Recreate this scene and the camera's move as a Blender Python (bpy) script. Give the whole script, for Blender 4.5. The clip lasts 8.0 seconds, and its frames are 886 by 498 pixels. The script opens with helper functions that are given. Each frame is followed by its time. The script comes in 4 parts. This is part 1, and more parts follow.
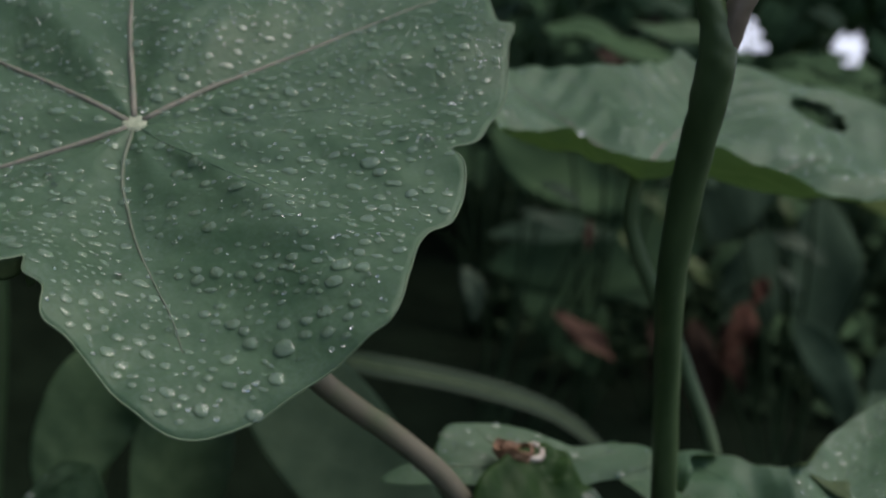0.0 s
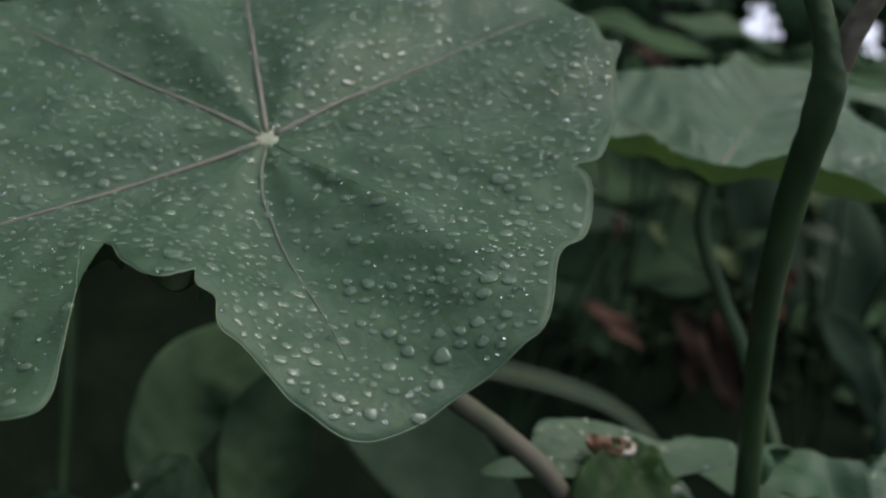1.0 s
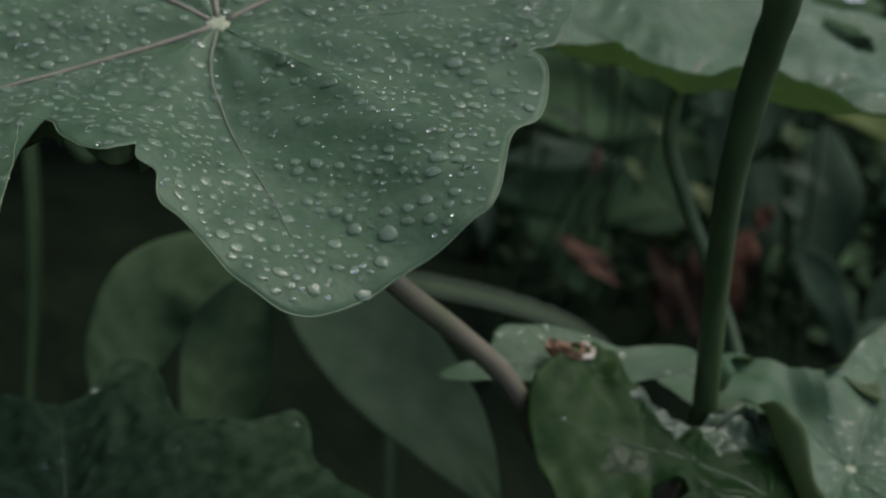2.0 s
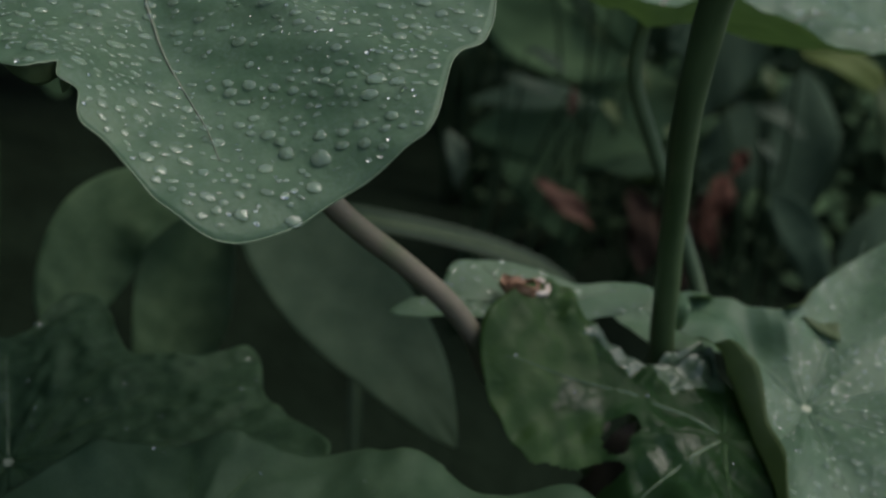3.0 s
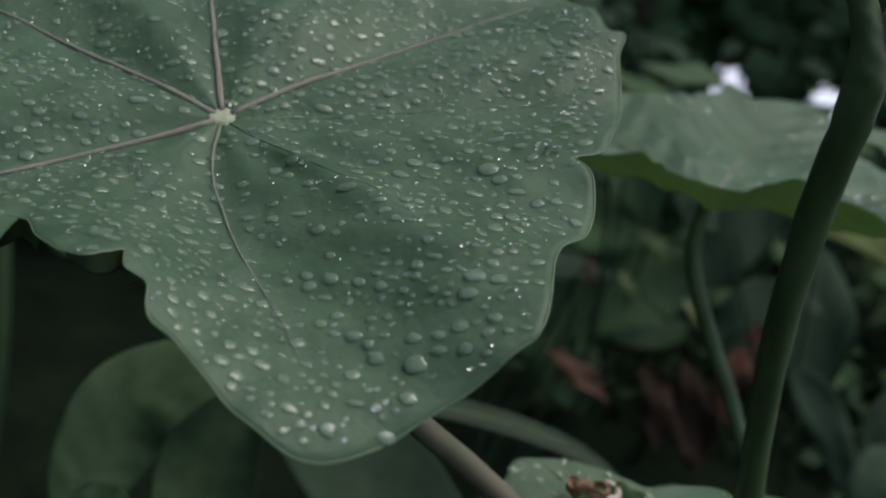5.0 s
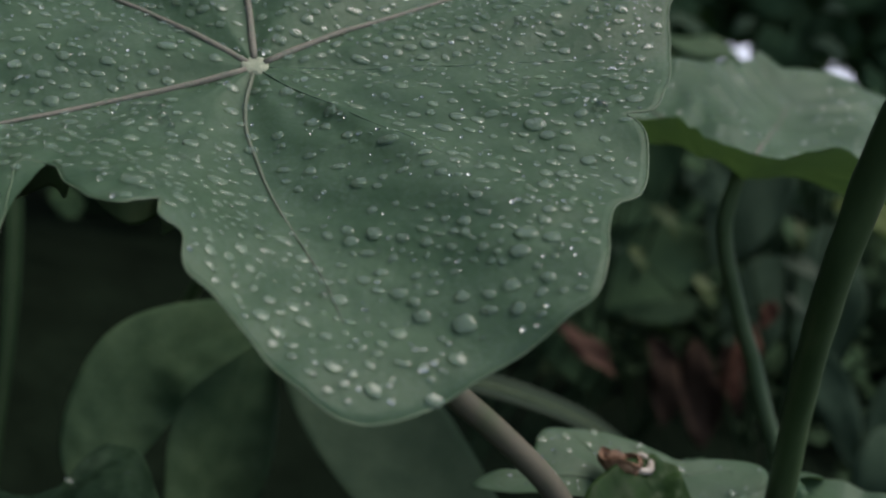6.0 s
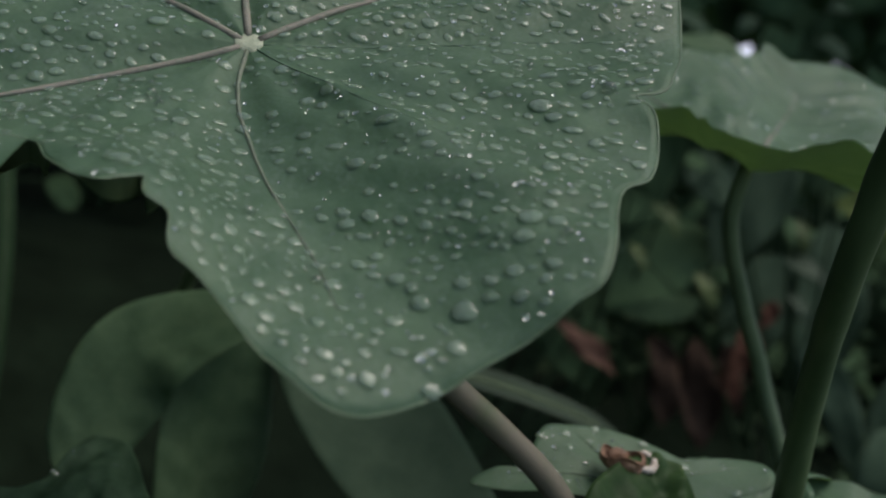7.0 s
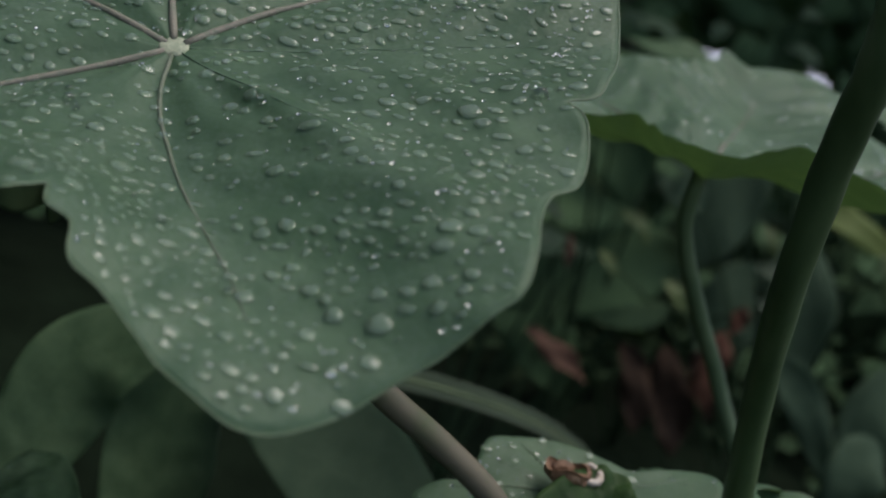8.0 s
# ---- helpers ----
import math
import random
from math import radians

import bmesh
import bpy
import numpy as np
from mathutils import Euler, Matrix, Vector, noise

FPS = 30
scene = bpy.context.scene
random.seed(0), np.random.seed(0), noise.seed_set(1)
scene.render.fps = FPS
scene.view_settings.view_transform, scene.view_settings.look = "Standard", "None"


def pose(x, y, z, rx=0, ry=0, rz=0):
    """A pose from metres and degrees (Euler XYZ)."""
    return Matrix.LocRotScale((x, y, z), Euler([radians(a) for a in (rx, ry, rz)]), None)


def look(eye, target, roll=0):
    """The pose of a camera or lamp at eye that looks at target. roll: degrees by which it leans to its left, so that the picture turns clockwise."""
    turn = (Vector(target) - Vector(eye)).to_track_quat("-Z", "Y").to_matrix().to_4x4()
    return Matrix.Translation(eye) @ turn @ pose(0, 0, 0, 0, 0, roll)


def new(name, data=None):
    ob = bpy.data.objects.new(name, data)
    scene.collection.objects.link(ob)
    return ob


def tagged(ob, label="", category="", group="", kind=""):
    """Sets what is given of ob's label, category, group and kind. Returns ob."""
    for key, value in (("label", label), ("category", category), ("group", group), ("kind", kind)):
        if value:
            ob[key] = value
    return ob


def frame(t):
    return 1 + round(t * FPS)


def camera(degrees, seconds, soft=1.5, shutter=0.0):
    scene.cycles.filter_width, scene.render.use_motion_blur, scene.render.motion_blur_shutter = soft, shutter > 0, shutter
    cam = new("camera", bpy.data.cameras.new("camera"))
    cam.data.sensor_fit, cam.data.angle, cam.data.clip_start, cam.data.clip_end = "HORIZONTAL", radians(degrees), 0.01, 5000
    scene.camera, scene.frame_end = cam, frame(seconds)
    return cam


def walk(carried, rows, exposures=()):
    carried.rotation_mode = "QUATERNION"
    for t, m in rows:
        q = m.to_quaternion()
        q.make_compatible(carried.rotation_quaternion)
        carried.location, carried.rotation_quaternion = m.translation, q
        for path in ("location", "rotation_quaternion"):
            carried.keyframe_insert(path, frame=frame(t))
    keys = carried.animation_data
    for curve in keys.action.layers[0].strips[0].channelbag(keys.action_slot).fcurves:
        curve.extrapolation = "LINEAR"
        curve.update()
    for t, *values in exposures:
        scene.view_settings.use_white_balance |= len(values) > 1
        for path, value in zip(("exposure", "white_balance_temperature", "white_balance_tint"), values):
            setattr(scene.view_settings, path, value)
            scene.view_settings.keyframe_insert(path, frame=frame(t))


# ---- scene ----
cam = camera(45, 8.0, soft=2.0)
cam.data.dof.use_dof = True
cam.data.dof.focus_distance = 0.200
cam.data.dof.aperture_fstop = 15.5
PATH = [
    (0.0, look((-0.0200, -0.0000, 0.5700), (-0.0200, 0.2942, 0.5112), 9.00)),
    (0.5, look((-0.0367, -0.0064, 0.5748), (-0.0352, 0.2871, 0.5125), 9.06)),
    (0.8, look((-0.0456, -0.0116, 0.5775), (-0.0446, 0.2817, 0.5141), 9.39)),
    (1.0, look((-0.0470, -0.0138, 0.5745), (-0.0473, 0.2794, 0.5111), 9.06)),
    (1.5, look((-0.0351, -0.0121, 0.5689), (-0.0291, 0.2796, 0.4992), 9.37)),
    (2.0, look((-0.0384, -0.0122, 0.5618), (-0.0316, 0.2778, 0.4853), 10.00)),
    (2.2, look((-0.0354, -0.0097, 0.5625), (-0.0266, 0.2783, 0.4791), 10.13)),
    (3.3, look((-0.0294, -0.0058, 0.5565), (-0.0144, 0.2794, 0.4648), 11.11)),
    (3.5, look((-0.0307, -0.0065, 0.5559), (-0.0157, 0.2781, 0.4624), 11.05)),
    (4.0, look((-0.0402, 0.0012, 0.5708), (-0.0213, 0.2861, 0.4754), 11.11)),
    (4.5, look((-0.0471, 0.0079, 0.5711), (-0.0402, 0.3024, 0.5145), 10.26)),
    (4.7, look((-0.0473, 0.0110, 0.5646), (-0.0405, 0.3072, 0.5174), 10.99)),
    (5.8, look((-0.0537, 0.0234, 0.5525), (-0.0452, 0.3186, 0.5000), 12.72)),
    (6.0, look((-0.0547, 0.0237, 0.5516), (-0.0456, 0.3186, 0.4972), 13.00)),
    (6.5, look((-0.0532, 0.0229, 0.5516), (-0.0436, 0.3178, 0.4969), 13.72)),
    (6.8, look((-0.0525, 0.0277, 0.5496), (-0.0425, 0.3225, 0.4950), 13.78)),
    (7.0, look((-0.0540, 0.0314, 0.5481), (-0.0446, 0.3262, 0.4932), 13.68)),
    (7.5, look((-0.0538, 0.0369, 0.5460), (-0.0430, 0.3319, 0.4928), 13.94)),
    (8.0, look((-0.0454, 0.0367, 0.5498), (-0.0307, 0.3318, 0.4979), 13.80)),
]
walk(cam, PATH, exposures=[(0.0, EXPOSURE := 0.44, 6900, 9), (8.0, EXPOSURE, 6900, 9)])

# ---- light: a dim overcast sky over a shaded garden ----
world = bpy.data.worlds.new("overcast_sky")
scene.world = world
world.use_nodes = True
wn = world.node_tree.nodes
sky = wn.new("ShaderNodeTexSky")
sky.sky_type = "NISHITA"
sky.sun_disc = False
sky.sun_elevation = radians(70)
sky.sun_rotation = radians(94)
sky.dust_density = 2.6
sky.ozone_density = 1.0
wn["Background"].inputs["Strength"].default_value = 0.15
world.node_tree.links.new(sky.outputs["Color"], wn["Background"].inputs["Color"])

sun = new("sun", bpy.data.lights.new("sun", "SUN"))
sun.data.energy = 1.3
sun.data.angle = radians(42)
sun.data.color = (1.0, 0.98, 0.95)
sun.matrix_world = look((0.75, 0.15, 2.85), (0, 0.3, 0.5))


# ---- materials ----
def base_material(name):
    m = bpy.data.materials.new(name)
    m.use_nodes = True
    nt = m.node_tree
    return m, nt, nt.nodes["Principled BSDF"], nt.nodes["Material Output"]


def add(nt, kind, **values):
    n = nt.nodes.new(kind)
    for k, v in values.items():
        n.inputs[k.replace("_", " ")].default_value = v
    return n


def ramp(nt, fac, stops):
    r = nt.nodes.new("ShaderNodeValToRGB")
    e = r.color_ramp.elements
    while len(e) < len(stops):
        e.new(0.5)
    for item, (p, c) in zip(e, stops):
        item.position = p
        item.color = (*c, 1)
    nt.links.new(fac, r.inputs["Fac"])
    return r.outputs["Color"]


def leaf_material(name, dark, light, rough=0.45, passing=(0.10, 0.22, 0.03), share=0.25, grain=900.0, bump=0.15, patch=60.0, spec=0.5, bloom=None):
    """Leaf skin: two scales of mottling, fine net-like relief, and some light passing through."""
    m, nt, p, out = base_material(name)
    co = nt.nodes.new("ShaderNodeTexCoord")
    big = add(nt, "ShaderNodeTexNoise", Scale=patch, Detail=7.0, Roughness=0.62)
    nt.links.new(co.outputs["Object"], big.inputs["Vector"])
    fine = add(nt, "ShaderNodeTexVoronoi", Scale=grain)
    fine.feature = "DISTANCE_TO_EDGE"
    nt.links.new(co.outputs["Object"], fine.inputs["Vector"])
    mid = tuple((a + b) / 2 for a, b in zip(dark, light))
    colour = ramp(nt, big.outputs["Fac"], [(0.30, dark), (0.52, mid), (0.72, light)])
    mix = nt.nodes.new("ShaderNodeMix")
    mix.data_type = "RGBA"
    mix.blend_type = "MULTIPLY"
    mix.inputs["Factor"].default_value = 0.35
    nt.links.new(colour, mix.inputs["A"])
    nt.links.new(ramp(nt, fine.outputs["Distance"], [(0.0, (0.6, 0.65, 0.6)), (0.25, (1, 1, 1))]), mix.inputs["B"])
    skin = mix.outputs["Result"]
    if bloom:
        wide = add(nt, "ShaderNodeTexNoise", Scale=45.0, Detail=5.0, Roughness=0.65)
        dots = add(nt, "ShaderNodeTexNoise", Scale=1300.0, Detail=2.0, Roughness=0.5)
        for n in (wide, dots):
            nt.links.new(co.outputs["Object"], n.inputs["Vector"])
        times = nt.nodes.new("ShaderNodeMath")
        times.operation = "MULTIPLY"
        nt.links.new(ramp(nt, wide.outputs["Fac"], [(0.38, (0.15, 0.15, 0.15)), (0.66, (1, 1, 1))]), times.inputs[0])
        nt.links.new(ramp(nt, dots.outputs["Fac"], [(0.46, (0.10, 0.10, 0.10)), (0.68, (0.80, 0.80, 0.80))]), times.inputs[1])
        dusty = nt.nodes.new("ShaderNodeMix")
        dusty.data_type = "RGBA"
        dusty.inputs["B"].default_value = (*bloom, 1)
        nt.links.new(times.outputs[0], dusty.inputs["Factor"])
        nt.links.new(skin, dusty.inputs["A"])
        skin = dusty.outputs["Result"]
    nt.links.new(skin, p.inputs["Base Color"])
    p.inputs["Roughness"].default_value = rough
    p.inputs["Specular IOR Level"].default_value = spec
    small = add(nt, "ShaderNodeTexNoise", Scale=grain * 0.6, Detail=3.0)
    nt.links.new(co.outputs["Object"], small.inputs["Vector"])
    b = add(nt, "ShaderNodeBump", Strength=bump, Distance=0.0006)
    nt.links.new(small.outputs["Fac"], b.inputs["Height"])
    nt.links.new(b.outputs["Normal"], p.inputs["Normal"])
    tr = add(nt, "ShaderNodeBsdfTranslucent", Color=(*passing, 1))
    mx = add(nt, "ShaderNodeMixShader", Fac=share)
    nt.links.new(p.outputs[0], mx.inputs[1])
    nt.links.new(tr.outputs[0], mx.inputs[2])
    nt.links.new(mx.outputs[0], out.inputs["Surface"])
    return m


def rough_material(name, stops, rough=0.7, scale=120.0, stretch=(1, 1, 1), bump=0.3, depth=0.001, spec=0.4):
    m, nt, p, out = base_material(name)
    co = nt.nodes.new("ShaderNodeTexCoord")
    mp = nt.nodes.new("ShaderNodeMapping")
    mp.inputs["Scale"].default_value = stretch
    nt.links.new(co.outputs["Object"], mp.inputs["Vector"])
    n1 = add(nt, "ShaderNodeTexNoise", Scale=scale, Detail=6.0, Roughness=0.6)
    nt.links.new(mp.outputs[0], n1.inputs["Vector"])
    nt.links.new(ramp(nt, n1.outputs["Fac"], stops), p.inputs["Base Color"])
    p.inputs["Roughness"].default_value = rough
    p.inputs["Specular IOR Level"].default_value = spec
    n2 = add(nt, "ShaderNodeTexNoise", Scale=scale * 4, Detail=4.0)
    nt.links.new(mp.outputs[0], n2.inputs["Vector"])
    b = add(nt, "ShaderNodeBump", Strength=bump, Distance=depth)
    nt.links.new(n2.outputs["Fac"], b.inputs["Height"])
    nt.links.new(b.outputs["Normal"], p.inputs["Normal"])
    return m


WAXY = leaf_material("waxy_leaf", (0.036, 0.084, 0.044), (0.094, 0.158, 0.094), 0.52, passing=(0.46, 0.64, 0.32), share=0.28, spec=0.30, bump=0.45, bloom=(0.130, 0.182, 0.146))
GLOSSY = leaf_material("wet_dark_leaf", (0.008, 0.024, 0.008), (0.017, 0.044, 0.016), 0.33, passing=(0.38, 0.52, 0.12), share=0.24, bump=1.0, grain=900, spec=0.09)
def add_film(m):
    """Patches of standing water on the leaf: shinier where the film lies."""
    nt = m.node_tree
    p = nt.nodes["Principled BSDF"]
    co = nt.nodes.new("ShaderNodeTexCoord")
    n = add(nt, "ShaderNodeTexNoise", Scale=38.0, Detail=9.0, Roughness=0.68)
    nt.links.new(co.outputs["Object"], n.inputs["Vector"])
    nt.links.new(ramp(nt, n.outputs["Fac"], [(0.50, (0.06, 0.06, 0.06)), (0.68, (0.38, 0.38, 0.38))]), p.inputs["Specular IOR Level"])
    nt.links.new(ramp(nt, n.outputs["Fac"], [(0.42, (0.42, 0.42, 0.42)), (0.60, (0.22, 0.22, 0.22))]), p.inputs["Roughness"])


add_film(GLOSSY)
YOUNG = leaf_material("young_lobe", (0.016, 0.042, 0.012), (0.036, 0.074, 0.022), 0.5, passing=(0.30, 0.46, 0.12), share=0.25, spec=0.15, patch=110, bump=0.6)
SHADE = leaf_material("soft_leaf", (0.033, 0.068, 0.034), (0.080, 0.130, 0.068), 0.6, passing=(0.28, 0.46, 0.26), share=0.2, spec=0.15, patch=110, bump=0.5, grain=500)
DARK = leaf_material("undergrowth_leaf", (0.036, 0.071, 0.035), (0.063, 0.109, 0.052), 0.75, spec=0.08, share=0.12, grain=300, patch=18)


def water_material(name, unbent, cloudy):
    """Rain water: a clear bead over the silvery film of air on the leaf, which sends the light onward to its far side;
    light focused in the bead is put in as pale diffuse colour.
    """
    m, nt, p, out = base_material(name)
    p.inputs["Base Color"].default_value = (0.97, 1, 0.98, 1)
    p.inputs["Roughness"].default_value = 0.0
    p.inputs["IOR"].default_value = 1.333
    p.inputs["Transmission Weight"].default_value = 1.0
    clear = add(nt, "ShaderNodeBsdfTransparent", Color=(1, 1, 1, 1))
    thin = add(nt, "ShaderNodeMixShader", Fac=unbent)
    nt.links.new(p.outputs[0], thin.inputs[1])
    nt.links.new(clear.outputs[0], thin.inputs[2])
    onward = add(nt, "ShaderNodeBsdfTranslucent", Color=(0.86, 0.95, 0.88, 1))
    # pale green body colour in place of the light a drop focuses
    gathered_light = add(nt, "ShaderNodeBsdfDiffuse", Color=(0.56, 0.74, 0.56, 1))
    film = add(nt, "ShaderNodeMixShader", Fac=0.60)
    nt.links.new(onward.outputs[0], film.inputs[1])
    nt.links.new(gathered_light.outputs[0], film.inputs[2])
    body = add(nt, "ShaderNodeMixShader", Fac=cloudy)
    nt.links.new(thin.outputs[0], body.inputs[1])
    nt.links.new(film.outputs[0], body.inputs[2])
    gloss = add(nt, "ShaderNodeBsdfGlossy", Color=(1, 1, 1, 1), Roughness=0.03)
    fres = add(nt, "ShaderNodeFresnel", IOR=1.33)
    mx = nt.nodes.new("ShaderNodeMixShader")
    nt.links.new(fres.outputs[0], mx.inputs[0])
    nt.links.new(body.outputs[0], mx.inputs[1])
    nt.links.new(gloss.outputs[0], mx.inputs[2])
    nt.links.new(mx.outputs[0], out.inputs["Surface"])
    return m


WATER = water_material("rain_water", 0.58, 0.18)
BEAD = water_material("fine_bead_water", 0.15, 0.06)
# pale tones here paint the whitish sheen of the wet crumpled edge
SHEENRIM = leaf_material("sheen_pale_rim", (0.026, 0.060, 0.030), (0.105, 0.135, 0.100), 0.3, passing=(0.3, 0.45, 0.2), share=0.15, spec=0.5, patch=400, grain=900, bump=1.0)
LOWLEAF = leaf_material("smooth_leaf", (0.017, 0.040, 0.020), (0.050, 0.086, 0.048), 0.6, passing=(0.30, 0.45, 0.20), share=0.15, spec=0.1, patch=90)
UNDERSIDE = leaf_material("leaf_underside", (0.050, 0.078, 0.032), (0.080, 0.110, 0.054), 0.6, passing=(0.34, 0.45, 0.23), share=0.3, spec=0.2)
# darker undergrowth green, with the shade low among the plants painted in
COVER = leaf_material("shade_dark_leaf", (0.018, 0.035, 0.019), (0.039, 0.066, 0.034), 0.8, passing=(0.1, 0.2, 0.06), share=0.1, spec=0.05, grain=300, patch=18)
MATT = leaf_material("shaded_leaf", (0.023, 0.044, 0.027), (0.048, 0.076, 0.048), 0.7, passing=(0.30, 0.45, 0.20), share=0.15, spec=0.08, patch=90, grain=500, bump=0.5)
CRINKLED = leaf_material("crinkled_leaf", (0.013, 0.033, 0.016), (0.046, 0.086, 0.045), 0.6, passing=(0.30, 0.45, 0.20), share=0.15, spec=0.10, patch=300, grain=420, bump=0.8)
OLIVE = leaf_material("yellowing_leaf", (0.05, 0.085, 0.02), (0.14, 0.17, 0.05), 0.6, spec=0.15, grain=300, patch=25)
PALE = leaf_material("grey_green_leaf", (0.034, 0.054, 0.036), (0.056, 0.082, 0.055), 0.6, patch=30, spec=0.15)
DEAD = rough_material("dead_leaf", [(0.3, (0.030, 0.018, 0.012)), (0.55, (0.070, 0.038, 0.027)), (0.75, (0.115, 0.068, 0.048))], 0.75, 60, spec=0.1)
RUSTY = rough_material("rusty_leaf", [(0.3, (0.045, 0.022, 0.014)), (0.55, (0.125, 0.056, 0.036)), (0.75, (0.190, 0.096, 0.064))], 0.75, 60, spec=0.1)
DEADDARK = rough_material("rotting_leaf", [(0.3, (0.022, 0.014, 0.010)), (0.7, (0.050, 0.032, 0.022))], 0.8, 60, spec=0.1)
MOTTLED = leaf_material("mottled_leaf", (0.03, 0.055, 0.02), (0.080, 0.110, 0.036), 0.6, grain=300, patch=40, spec=0.25)
VEIN = rough_material("pink_vein", [(0.3, (0.112, 0.138, 0.096)), (0.5, (0.170, 0.154, 0.124)), (0.7, (0.130, 0.150, 0.105))], 0.6, 480)
HUBM = rough_material("vein_hub", [(0.3, (0.21, 0.25, 0.17)), (0.7, (0.34, 0.36, 0.26))], 0.6, 700)
SOFTVEIN = rough_material("greyish_vein", [(0.3, (0.085, 0.118, 0.076)), (0.7, (0.125, 0.138, 0.098))], 0.5, 350)
PALEVEIN = rough_material("green_vein", [(0.3, (0.07, 0.115, 0.065)), (0.7, (0.12, 0.165, 0.095))], 0.45, 400)
FAINTVEIN = rough_material("faint_side_vein", [(0.3, (0.060, 0.112, 0.066)), (0.7, (0.092, 0.150, 0.088))], 0.5, 400)
STALK = rough_material("green_stalk", [(0.3, (0.030, 0.054, 0.020)), (0.6, (0.052, 0.084, 0.032)), (0.8, (0.082, 0.102, 0.050))], 0.45, 90, (1, 1, 0.25), 0.2, 0.0004)
FORK = rough_material("reddish_stalk", [(0.3, (0.055, 0.055, 0.034)), (0.6, (0.105, 0.086, 0.062)), (0.8, (0.150, 0.112, 0.088))], 0.45, 90, (1, 1, 0.4), 0.2, 0.0004)
GREENPET = rough_material("pale_green_petiole", [(0.3, (0.080, 0.124, 0.062)), (0.6, (0.122, 0.172, 0.090)), (0.8, (0.160, 0.200, 0.118))], 0.5, 90, (1, 1, 0.3), 0.15, 0.0004, 0.2)
PETIOLE = rough_material("pinkish_petiole", [(0.3, (0.080, 0.086, 0.052)), (0.5, (0.128, 0.114, 0.085)), (0.75, (0.086, 0.104, 0.058))], 0.5, 70, (1, 1, 1), 0.15, 0.0004, 0.2)
BARK = rough_material("bark", [(0.3, (0.016, 0.014, 0.010)), (0.7, (0.065, 0.055, 0.042))], 0.85, 40, (1, 1, 0.3), 0.8, 0.004, 0.1)
DIMVEIN = rough_material("dark_leaf_vein", [(0.3, (0.022, 0.052, 0.018)), (0.7, (0.045, 0.085, 0.032))], 0.5, 400, spec=0.15)
# soil coloured near black: the deep shade under the plants is in the colour
SOIL = rough_material("shaded_wet_soil", [(0.3, (0.003, 0.006, 0.003)), (0.7, (0.007, 0.013, 0.007))], 0.9, 14, (1, 1, 1), 0.8, 0.01, 0.05)
HUSK = rough_material("brown_husk", [(0.3, (0.06, 0.03, 0.016)), (0.55, (0.22, 0.12, 0.07)), (0.75, (0.36, 0.24, 0.16))], 0.6, 260, (1, 1, 1), 0.7, 0.0008)
SHELL = rough_material("pale_husk_rim", [(0.3, (0.32, 0.26, 0.21)), (0.7, (0.56, 0.50, 0.44))], 0.5, 300)


# ---- building helpers ----
def mesh_object(name, verts, faces, material, parent=None, label="", smooth=True):
    me = bpy.data.meshes.new(name)
    me.from_pydata([tuple(v) for v in verts], [], faces)
    me.update()
    if smooth:
        me.polygons.foreach_set("use_smooth", [True] * len(me.polygons))
    me.materials.append(material)
    ob = new(name, me)
    if parent:
        ob.parent = parent
    if label:
        ob["label"] = label
    return ob


def empty(name, at, label, category, group=""):
    e = new(name)
    e.location = at
    return tagged(e, label, category, group)


def catmull(pts, per=8):
    p = [np.array(q, float) for q in pts]
    p = [2 * p[0] - p[1]] + p + [2 * p[-1] - p[-2]]
    out = []
    for i in range(1, len(p) - 2):
        for k in range(per):
            t = k / per
            out.append(0.5 * (2 * p[i] + (p[i + 1] - p[i - 1]) * t + (2 * p[i - 1] - 5 * p[i] + 4 * p[i + 1] - p[i + 2]) * t * t
                              + (3 * p[i] - p[i - 1] - 3 * p[i + 1] + p[i + 2]) * t ** 3))
    out.append(p[-2])
    return out


def tube(name, pts, radii, material, parent=None, sides=14, per=8, label="", flat=1.0, rough=0.0):
    """A tapered round stem through the points, closed at both ends."""
    line = catmull([(*p, r) for p, r in zip(pts, radii)], per)
    verts, faces = [], []
    up = np.array((0.31, -0.85, 0.42))
    for i, q in enumerate(line):
        a = line[max(i - 1, 0)][:3]
        b = line[min(i + 1, len(line) - 1)][:3]
        d = (b - a) / (np.linalg.norm(b - a) + 1e-12)
        u = np.cross(d, up)
        u /= np.linalg.norm(u) + 1e-12
        w = np.cross(u, d)
        for k in range(sides):
            f = 2 * math.pi * k / sides
            wob = 1 + rough * noise.noise(Vector((math.cos(f) * 1.5, math.sin(f) * 1.5, i * 0.35)))
            verts.append(q[:3] + q[3] * wob * (math.cos(f) * u + flat * math.sin(f) * w))
    n = len(line)
    for i in range(n - 1):
        for k in range(sides):
            k2 = (k + 1) % sides
            faces.append((i * sides + k, i * sides + k2, (i + 1) * sides + k2, (i + 1) * sides + k))
    faces.append(tuple(reversed(range(sides))))
    faces.append(tuple((n - 1) * sides + k for k in range(sides)))
    return mesh_object(name, verts, faces, material, parent, label)


